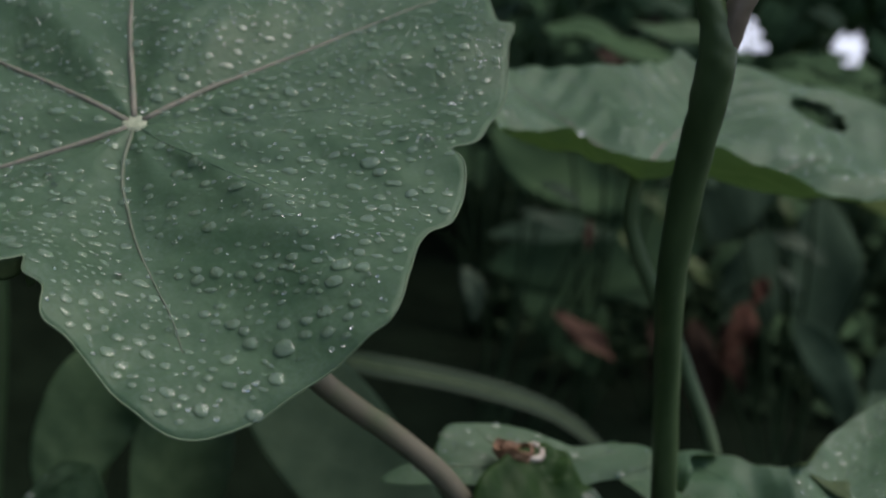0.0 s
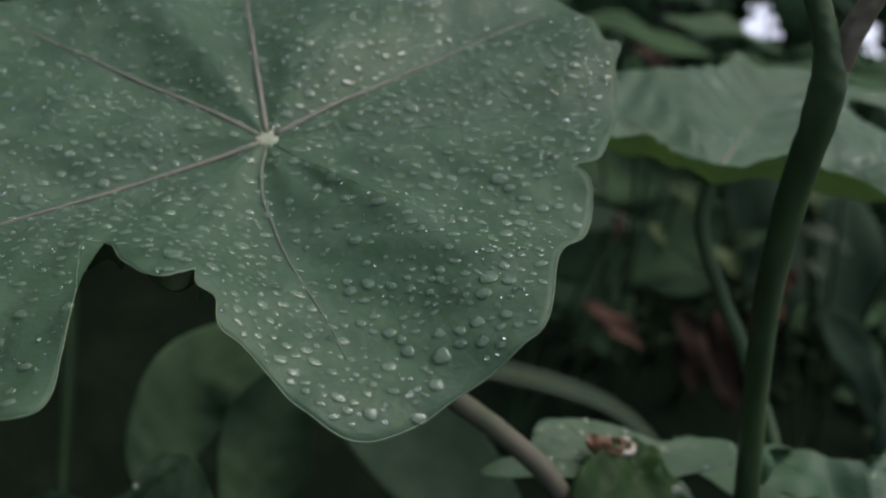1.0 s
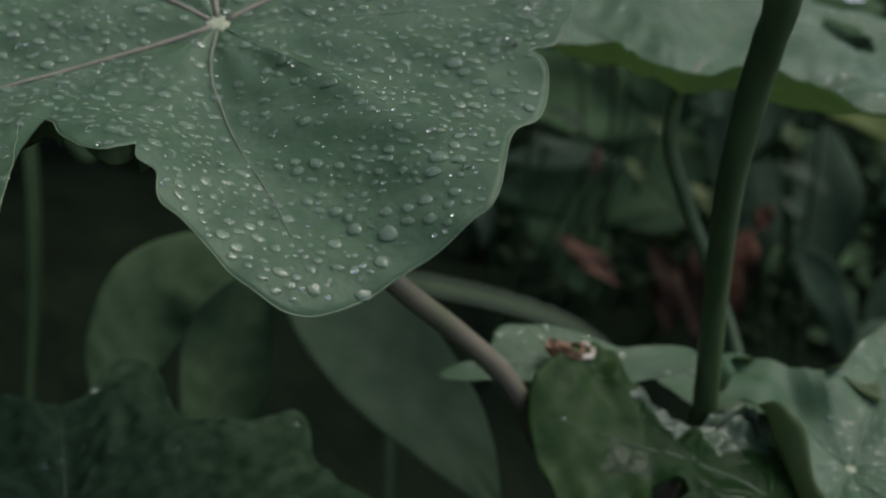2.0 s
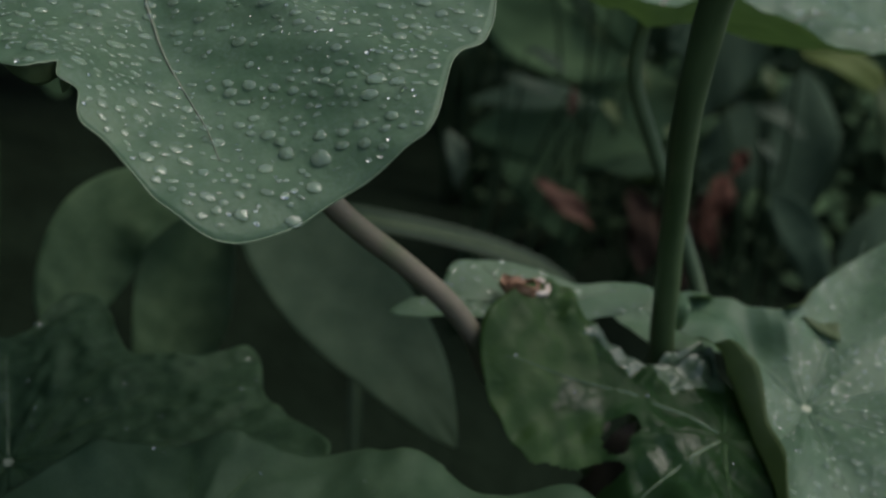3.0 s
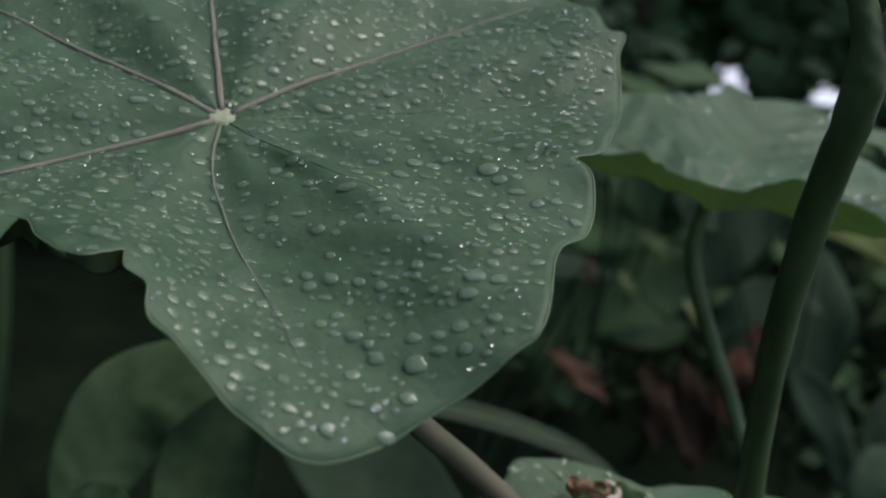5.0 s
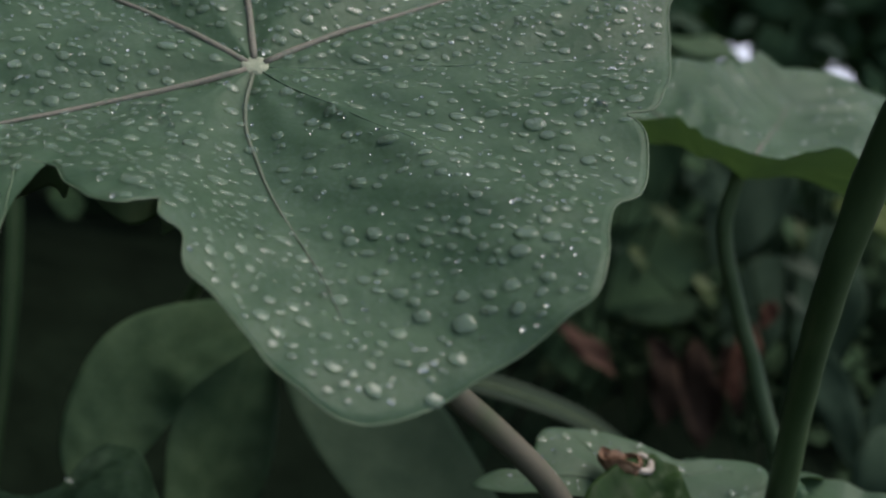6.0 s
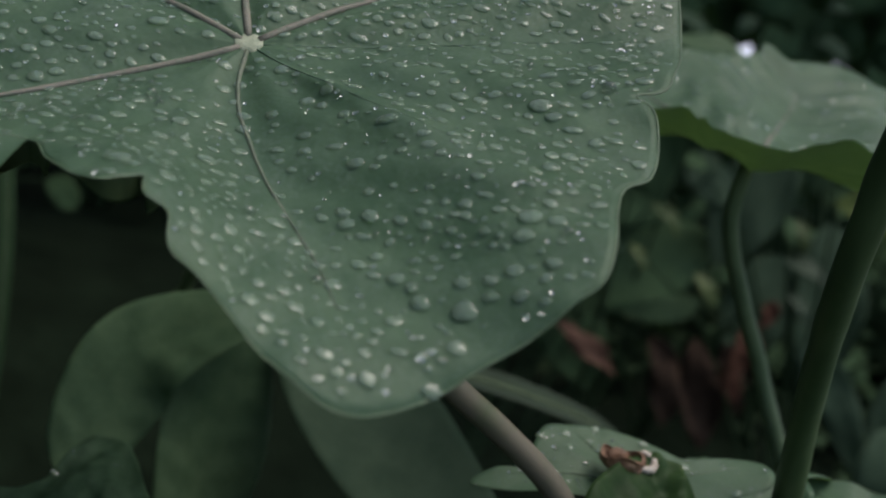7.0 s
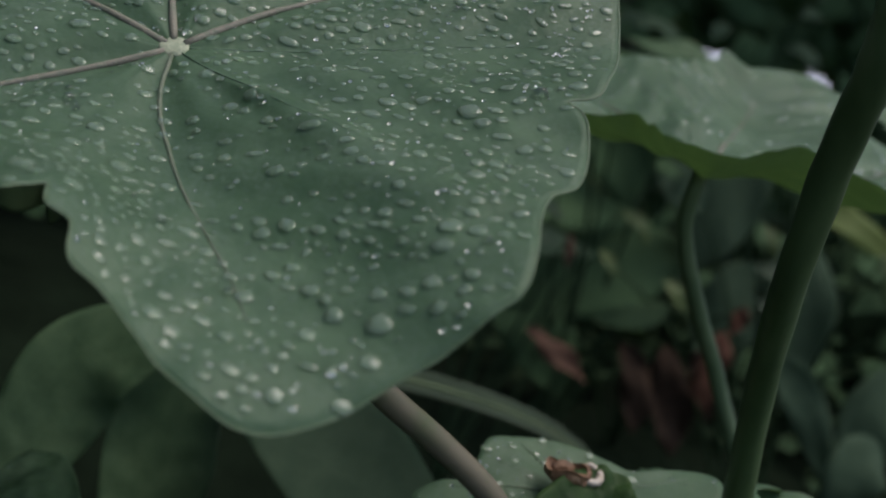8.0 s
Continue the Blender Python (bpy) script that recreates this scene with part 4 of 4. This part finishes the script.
def undergrowth(at, count, height, spread, size, material, seed, label, slim=0.28):
    rng = random.Random(seed)
    z0 = ground_height(at[0], at[1]) - 0.01
    e = plant("undergrowth_plant", (at[0], at[1], z0), label)
    for k in range(count):
        g = rng.uniform(0, 2 * math.pi)
        h = height * rng.uniform(0.2, 1.0)
        out = spread * rng.uniform(0.3, 1.0)
        dx, dy = math.cos(g) * out, math.sin(g) * out
        ln = size * rng.uniform(0.7, 1.25)
        p0 = np.array((0.02 * math.cos(g), 0.02 * math.sin(g), 0.0))
        p1 = np.array((dx * 0.5, dy * 0.5, h * 0.75))
        p2 = np.array((dx, dy, h))
        d = np.array((math.cos(g) * 0.8, math.sin(g) * 0.8, rng.uniform(-0.7, 0.35)))
        p3 = p2 + d * ln
        tube("stem", [p0, p1, p2], [0.003, 0.0024, 0.0012], COVER, e, 6, 4)
        mid = (p2 + p3) / 2 + np.array((0, 0, ln * 0.12))
        blade_leaf("leaf", [p2, mid, p3], ln * slim * rng.uniform(0.8, 1.2), material, e, (rng.uniform(-0.4, 0.4), rng.uniform(-0.9, -0.1), 0.9), 0.15, 0.15, nl=10, nw=2, seed=k)
    return e


spots = random.Random(5)
for k in range(40):
    x = -0.85 + 0.055 * k + spots.uniform(-0.05, 0.05)
    y = 0.98 + 0.85 * spots.random()
    if 0.05 < x < 0.42:
        y += 0.32
    elif -0.5 < x <= 0.05:
        y += 0.55
    undergrowth((x, y), 24, 0.28 + 0.32 * spots.random(), 0.17, 0.045 + 0.045 * spots.random(), spots.choice((DARK, DARK, DARK, MATT)), 100 + k, "dark undergrowth plant with lance-shaped leaves", spots.choice((0.26, 0.30, 0.36)))


# the pale overcast sky low behind the hedge
def build_far_sky():
    m, nt, p, out = base_material("overcast_sky_glow")
    co = nt.nodes.new("ShaderNodeTexCoord")
    cloud = add(nt, "ShaderNodeTexNoise", Scale=0.12, Detail=3.0)
    nt.links.new(co.outputs["Object"], cloud.inputs["Vector"])
    em = add(nt, "ShaderNodeEmission", Strength=1.0)
    nt.links.new(ramp(nt, cloud.outputs["Fac"], [(0.3, (0.60, 0.66, 0.86)), (0.7, (0.72, 0.78, 0.98))]), em.inputs["Color"])
    nt.links.new(em.outputs[0], out.inputs["Surface"])
    verts = [(60 * math.sin(radians(g)), 60 * math.cos(radians(g)), z) for g in range(-70, 71, 10) for z in (-2, 26)]
    faces = [(2 * i, 2 * i + 1, 2 * i + 3, 2 * i + 2) for i in range(14)]
    tagged(mesh_object("backdrop", verts, faces, m), "pale overcast sky behind the garden", "sky", kind="structure")


build_far_sky()


# low creeping leaves over the soil
def build_cover():
    rng = random.Random(21)
    verts, faces = [], []
    for k in range(4200):
        x, y = rng.uniform(-0.9, 1.3), rng.uniform(0.85, 2.2)
        if x < 0.06 or 0.06 < x < 0.42 and y < 1.2:
            continue
        z = ground_height(x, y) + rng.uniform(0.005, 0.10) * min(1.0, y)
        ln = rng.uniform(0.02, 0.05)
        g = rng.uniform(0, 2 * math.pi)
        d = np.array((math.cos(g), math.sin(g), rng.uniform(-0.4, 0.4)))
        s = np.array((-math.sin(g), math.cos(g), rng.uniform(-0.4, 0.4))) * ln * 0.33
        c = np.array((x, y, z))
        i = len(verts)
        verts += [c - d * ln / 2, c - d * ln * 0.1 + s, c + d * ln / 2, c - d * ln * 0.1 - s, c + np.array((0, 0, -0.006)), c - d * ln * 0.1 + np.array((0, 0, 0.004))]
        faces += [(i, i + 1, i + 5), (i + 1, i + 2, i + 5), (i + 2, i + 3, i + 5), (i + 3, i, i + 5)]
    tagged(mesh_object("ground_cover", verts, faces, COVER), "low creeping leaves over the soil, coloured dark for shade", "ground cover", kind="stuff")


build_cover()


# hedge far behind, with gaps where the sky shows
def build_hedge(name, y0, y1, count, seed, small, big):
    rng = random.Random(seed)
    gaps = [(0.562, 0.664, 0.016, 0.019), (0.778, 0.668, 0.015, 0.018)]
    verts, faces = [], []
    for k in range(count):
        y = rng.uniform(y0, y1)
        x = rng.uniform(-1.6, 2.6) * y / 2.6
        z = rng.uniform(0.1, 1.45) * y / 2.6
        ln = rng.uniform(small, big)
        eye = (-0.045, 0.0, 0.565)
        t = 2.4 / y
        px, pz = eye[0] + (x - eye[0]) * t, eye[2] + (z - eye[2]) * t
        if any(((px - gx) / (ga + ln * 0.42 * t)) ** 2 + ((pz - gz) / (gb + ln * 0.42 * t)) ** 2 < 1 for gx, gz, ga, gb in gaps):
            continue
        c = np.array((x, y, z))
        d = np.array((rng.uniform(-1, 1), rng.uniform(-0.5, 0.5), rng.uniform(-1, 0.4)))
        d /= np.linalg.norm(d)
        s = np.cross(d, (rng.uniform(-0.5, 0.5), 1, rng.uniform(-0.3, 0.6)))
        s /= np.linalg.norm(s)
        w = ln * 0.27
        i = len(verts)
        verts += [c - d * ln / 2, c + s * w, c + d * ln / 2, c - s * w, c + np.cross(d, s) * 0.008]
        faces += [(i, i + 1, i + 4), (i + 1, i + 2, i + 4), (i + 2, i + 3, i + 4), (i + 3, i, i + 4)]
    tagged(mesh_object(name, verts, faces, DARK), "dense dark hedge foliage with gaps to the sky", "hedge", kind="stuff")


build_hedge("hedge_leaves", 2.2, 2.7, 10000, 11, 0.06, 0.12)
build_hedge("hedge_leaves", 3.2, 3.8, 7000, 12, 0.10, 0.18)


def build_blocking_hedge():
    """Hedge foliage added along one side, out of view, to keep the low sky off the plants."""
    rng = random.Random(31)
    verts, faces = [], []
    for k in range(6500):
        y = rng.uniform(-0.8, 1.3)
        c = np.array((rng.uniform(-1.05, -0.68) - 0.06 * math.sin(5 * y), y, rng.uniform(0.0, 1.35 + 0.15 * math.sin(3 * y + 1))))
        ln = rng.uniform(0.06, 0.12)
        d = np.array((rng.uniform(-0.5, 0.5), rng.uniform(-1, 1), rng.uniform(-1, 0.4)))
        d /= np.linalg.norm(d)
        w = np.cross(d, (1, rng.uniform(-0.5, 0.5), rng.uniform(-0.3, 0.6)))
        w *= ln * 0.27 / np.linalg.norm(w)
        i = len(verts)
        verts += [c - d * ln / 2, c + w, c + d * ln / 2, c - w, c + np.cross(d, w) * 0.3]
        faces += [(i, i + 1, i + 4), (i + 1, i + 2, i + 4), (i + 2, i + 3, i + 4), (i + 3, i, i + 4)]
    tagged(mesh_object("hedge_leaves", verts, faces, DARK), "unseen hedge foliage added to block low sky light", "hedge", kind="stuff")


build_blocking_hedge()


def shading_crown(owner, bx, by, seed, forward, low):
    """The crown: clumps of small leaves round the limbs, uneven and with gaps, high over the undergrowth; out of view,
    added to cast shade.
    """
    rng = random.Random(seed)
    verts, faces = [], []
    clumps = [(bx + rng.uniform(-0.75, 0.75), by + rng.uniform(-forward, 0.6), rng.uniform(low, 2.5), rng.uniform(0.18, 0.34)) for k in range(round(20 + 12 * forward))]
    for cx, cy, cz, cr in clumps:
        for k in range(70):
            v = np.array((rng.gauss(0, 1), rng.gauss(0, 1), rng.gauss(0, 0.7)))
            c = np.array((cx, cy, cz)) + v / (np.linalg.norm(v) + 0.01) * cr * rng.random() ** 0.4
            ln = rng.uniform(0.06, 0.12)
            d = np.array((rng.uniform(-1, 1), rng.uniform(-1, 1), rng.uniform(-0.8, 0.2)))
            d /= np.linalg.norm(d)
            sd = np.cross(d, (rng.uniform(-0.4, 0.4), rng.uniform(-0.4, 0.4), 1))
            sd /= np.linalg.norm(sd)
            i = len(verts)
            verts += [c - d * ln / 2, c + sd * ln * 0.26, c + d * ln / 2, c - sd * ln * 0.26, c + np.cross(d, sd) * 0.008]
            faces += [(i, i + 1, i + 4), (i + 1, i + 2, i + 4), (i + 2, i + 3, i + 4), (i + 3, i, i + 4)]
    return add_leaf(owner, mesh_object("crown", verts, faces, DARK))


for bx, by, br in ((1.02, 2.75, 0.07), (0.30, 2.3, 0.05), (-0.6, 2.6, 0.06)):
    trunk_tree = plant("tree", foot(bx, by), "dark tree trunk among the hedge leaves", "tree")
    add_leaf(trunk_tree, tube("trunk", [(bx, by, 0.0), (bx + 0.03, by, 0.7), (bx - 0.01, by + 0.05, 1.4), (bx + 0.06, by, 2.2)], [br, br * 0.85, br * 0.75, br * 0.5], BARK, None, 14, rough=0.2))
    # the left crown reaches lower and further forward, unseen, to shade the left ground
    shading_crown(trunk_tree, bx, by, int(br * 1000), 1.2 if bx < 0 else 0.8, 1.6 if bx < 0 else 1.75)
    add_leaf(trunk_tree, tube("limb", [(bx, by + 0.03, 1.2), (bx + 0.25, by + 0.1, 1.7), (bx + 0.5, by + 0.1, 2.1)], [br * 0.5, br * 0.35, br * 0.15], BARK, None, 10, rough=0.2))


# ---- rain drops ----
def drop_mesh(seed, tall, slim, water):
    """A bead of water: a flattened dome with a slightly uneven outline, 1 across, its foot just under the leaf's skin."""
    rings, seg = 6, 14
    verts = [(0, 0, tall)]
    for i in range(1, rings + 1):
        f = i / rings * math.pi / 2
        for j in range(seg):
            g = 2 * math.pi * j / seg
            wob = 1 + 0.24 * noise.noise(Vector((math.cos(g) * 0.9 + seed * 3.1, math.sin(g) * 0.9, seed)))
            r = 0.5 * math.sin(f) ** 0.8 * wob
            verts.append((r * math.cos(g), r * slim * math.sin(g), tall * math.cos(f) ** 0.8 if i < rings else -0.05))
    faces = [(0, 1 + j, 1 + (j + 1) % seg) for j in range(seg)]
    for i in range(rings - 1):
        a = 1 + i * seg
        for j in range(seg):
            j2 = (j + 1) % seg
            faces.append((a + j, a + seg + j, a + seg + j2, a + j2))
    faces.append(tuple(1 + (rings - 1) * seg + j for j in reversed(range(seg))))
    me = bpy.data.meshes.new("water_drop")
    me.from_pydata(verts, [], faces)
    me.update()
    me.polygons.foreach_set("use_smooth", [True] * len(me.polygons))
    me.materials.append(water)
    return me


DROPS = [drop_mesh(k, t, w, WATER) for k, (t, w) in enumerate(((0.13, 0.82), (0.12, 0.68), (0.15, 0.88), (0.11, 0.60), (0.13, 0.74), (0.10, 0.50)))]


BEADS = [drop_mesh(k, t, 0.9, BEAD) for k, t in enumerate((0.34, 0.44, 0.52))]


def drop_pose(leaf, x, y, size, turn):
    n = leaf.normal_at(x, y)
    u = math.cos(turn) * leaf.ex + math.sin(turn) * leaf.ey
    u = u - (u @ n) * n
    u /= np.linalg.norm(u)
    v = np.cross(n, u)
    p = leaf.at(x, y, 0.00005)
    m = Matrix(((u[0], v[0], n[0], p[0]), (u[1], v[1], n[1], p[1]), (u[2], v[2], n[2], p[2]), (0, 0, 0, 1)))
    return m @ Matrix.Diagonal((size, size, size, 1))


def wet_with_drops(leaf, area, large, fine, seed, sizes, label, group, fixed=(), glints=(), turn0=0.22, beads=0):
    """Scatters beads so that they don't touch: the large ones are things, the fine spray is one lot."""
    rng = random.Random(seed)
    taken = []

    def free(x, y, d):
        return all((x - a) ** 2 + (y - b) ** 2 > ((d + c) * 0.50) ** 2 for a, b, c in taken)

    def put(x, y, d, shapes=DROPS):
        ob = new("water_drop", rng.choice(shapes))
        ob.matrix_world = drop_pose(leaf, x, y, d, turn0 + rng.gauss(0, 0.25))
        tagged(ob, label, "water drop", group)
        taken.append((x, y, d))

    for x, y, size in fixed:
        put(x / 1000, y / 1000, size / 1000)
    for x, y, size in glints:
        put(x / 1000, y / 1000, size / 1000, BEADS)
    x0, x1, y0, y1 = area
    made = tries = 0
    while made < large and tries < 20000:
        tries += 1
        x, y = rng.uniform(x0, x1), rng.uniform(y0, y1)
        d = sizes[0] + (sizes[1] - sizes[0]) * rng.random() ** 1.3
        d *= 0.72 + 0.5 * (0.5 + 0.5 * noise.noise(Vector((x * 25, y * 25, seed)))) * 1.3
        if leaf.inside(x, y, 0.96) and math.hypot(x, y) > 0.005 and free(x, y, d):
            put(x, y, d)
            made += 1
    verts, faces = [], []
    made = tries = 0
    while made < beads and tries < 90000:
        tries += 1
        x, y = rng.uniform(x0, x1), rng.uniform(y0, y1)
        d = 0.0010 + 0.0022 * rng.random() ** 1.4
        if noise.noise(Vector((x * 28, y * 28, seed + 0.5))) < -0.15 and rng.random() < 0.75:
            continue
        if leaf.inside(x, y, 0.97) and math.hypot(x, y) > 0.004 and free(x, y, d):
            m = drop_pose(leaf, x, y, d, turn0 + rng.gauss(0, 0.35))
            me = rng.choice(DROPS)
            i = len(verts)
            verts += [m @ v.co for v in me.vertices]
            faces += [tuple(i + k for k in p.vertices) for p in me.polygons]
            taken.append((x, y, d))
            made += 1
    if verts:
        tagged(mesh_object("rain_spray", verts, faces, WATER), "small flat rain droplets on a leaf", "droplets", kind="stuff")
    verts, faces = [], []
    made = tries = 0
    while made < fine and tries < 30000:
        tries += 1
        x, y = rng.uniform(x0, x1), rng.uniform(y0, y1)
        d = 0.0003 + 0.0009 * rng.random() ** 2.2
        if noise.noise(Vector((x * 40, y * 40, seed + 3.5))) < 0.0 and rng.random() < 0.6:
            continue
        if leaf.inside(x, y, 0.98) and free(x, y, d):
            m = drop_pose(leaf, x, y, d, rng.uniform(0, 3))
            me = rng.choice(BEADS)
            i = len(verts)
            verts += [m @ v.co for v in me.vertices]
            faces += [tuple(i + k for k in p.vertices) for p in me.polygons]
            made += 1
    if verts:
        tagged(mesh_object("rain_spray", verts, faces, BEAD), "fine glinting spray of rain beads on a leaf", "droplets", kind="stuff")


# the larger beads of the front leaf: millimetres from the hub, and width
FRONT_FIXED = [(-17, -4, 4.3), (29, 20, 3.7), (36, -7, 3.0), (44, -5, 3.5), (58, -11, 3.6), (36, -19, 4.0), (36, 5, 3.1), (59, -19, 2.8), (7, -24, 2.8), (3, -36, 3.0), (12, -37, 4.3),
               (-2, -37, 3.3), (14, -30, 3.3), (22, -15, 2.5), (58, -3, 4.2), (30, 2, 3.1), (11, 24, 4.1), (37, 28, 3.4), (29, -46, 3.8), (40, -62, 3.1), (60, -49, 2.6), (46, -47, 2.5),
               (51, -40, 2.2), (56, -63, 2.6), (54, -69, 2.8), (62, -66, 3.2), (63, -59, 3.0), (66, -40, 3.6), (70, -36, 3.0), (44, -63, 2.1)]
FRONT_GLINTS = [(68, 6, 2.8), (71, 9, 1.8), (25, -47, 1.8), (40, -55, 1.5), (72, -38, 1.5), (-7, -23, 2.0), (-9, -20, 1.5), (-4, -25, 1.4), (52, 12, 1.6), (44, 32, 1.4)]
wet_with_drops(front, (-0.105, 0.095, -0.105, 0.075), 170, 650, 3, (0.0020, 0.0040), "clear rain drop resting on a grey-green leaf", "rain drops on the large leaf", FRONT_FIXED, FRONT_GLINTS, beads=1900)
RIGHT_FIXED = [(15, -17, 3.2), (17, -20, 3.6), (7, -36, 3.0), (11, -33.5, 3.4), (19, -30, 3.2), (1.5, 47, 3.0), (-1, 42.5, 3.0), (-5, 37.5, 2.6), (-9, 14, 2.6), (-3, 15.5, 2.2)]
RIGHT_GLINTS = [(8.6, -22.5, 2.4), (12, -27, 1.8), (21, -26, 2.0), (16, -38, 2.0), (5, -28, 1.5), (3, 42, 1.6), (24, -18, 1.8), (-4, 21, 1.4)]
wet_with_drops(right, (-0.012, 0.075, -0.06, 0.085), 72, 700, 4, (0.0016, 0.0034), "clear rain drop resting on a pale green leaf", "rain drops on the lower leaf", RIGHT_FIXED, RIGHT_GLINTS, turn0=-0.6, beads=700)
wet_with_drops(back, (-0.05, 0.12, 0.0, 0.14), 0, 500, 5, (0.001, 0.002), "", "", beads=420)
wet_with_drops(small, (-0.04, 0.04, -0.02, 0.03), 0, 70, 6, (0.001, 0.002), "", "", beads=25)
wet_with_drops(torn, (-0.024, 0.028, -0.015, 0.01), 0, 60, 10, (0.001, 0.002), "", "", beads=20)
wet_with_drops(star, (-0.08, 0.08, -0.03, 0.08), 0, 130, 7, (0.001, 0.002), "", "", beads=40)
wet_with_drops(low, (-0.06, 0.10, -0.03, 0.05), 0, 50, 8, (0.001, 0.002), "", "")
wet_with_drops(wet, (-0.07, 0.03, -0.04, 0.03), 0, 20, 9, (0.001, 0.002), "", "")
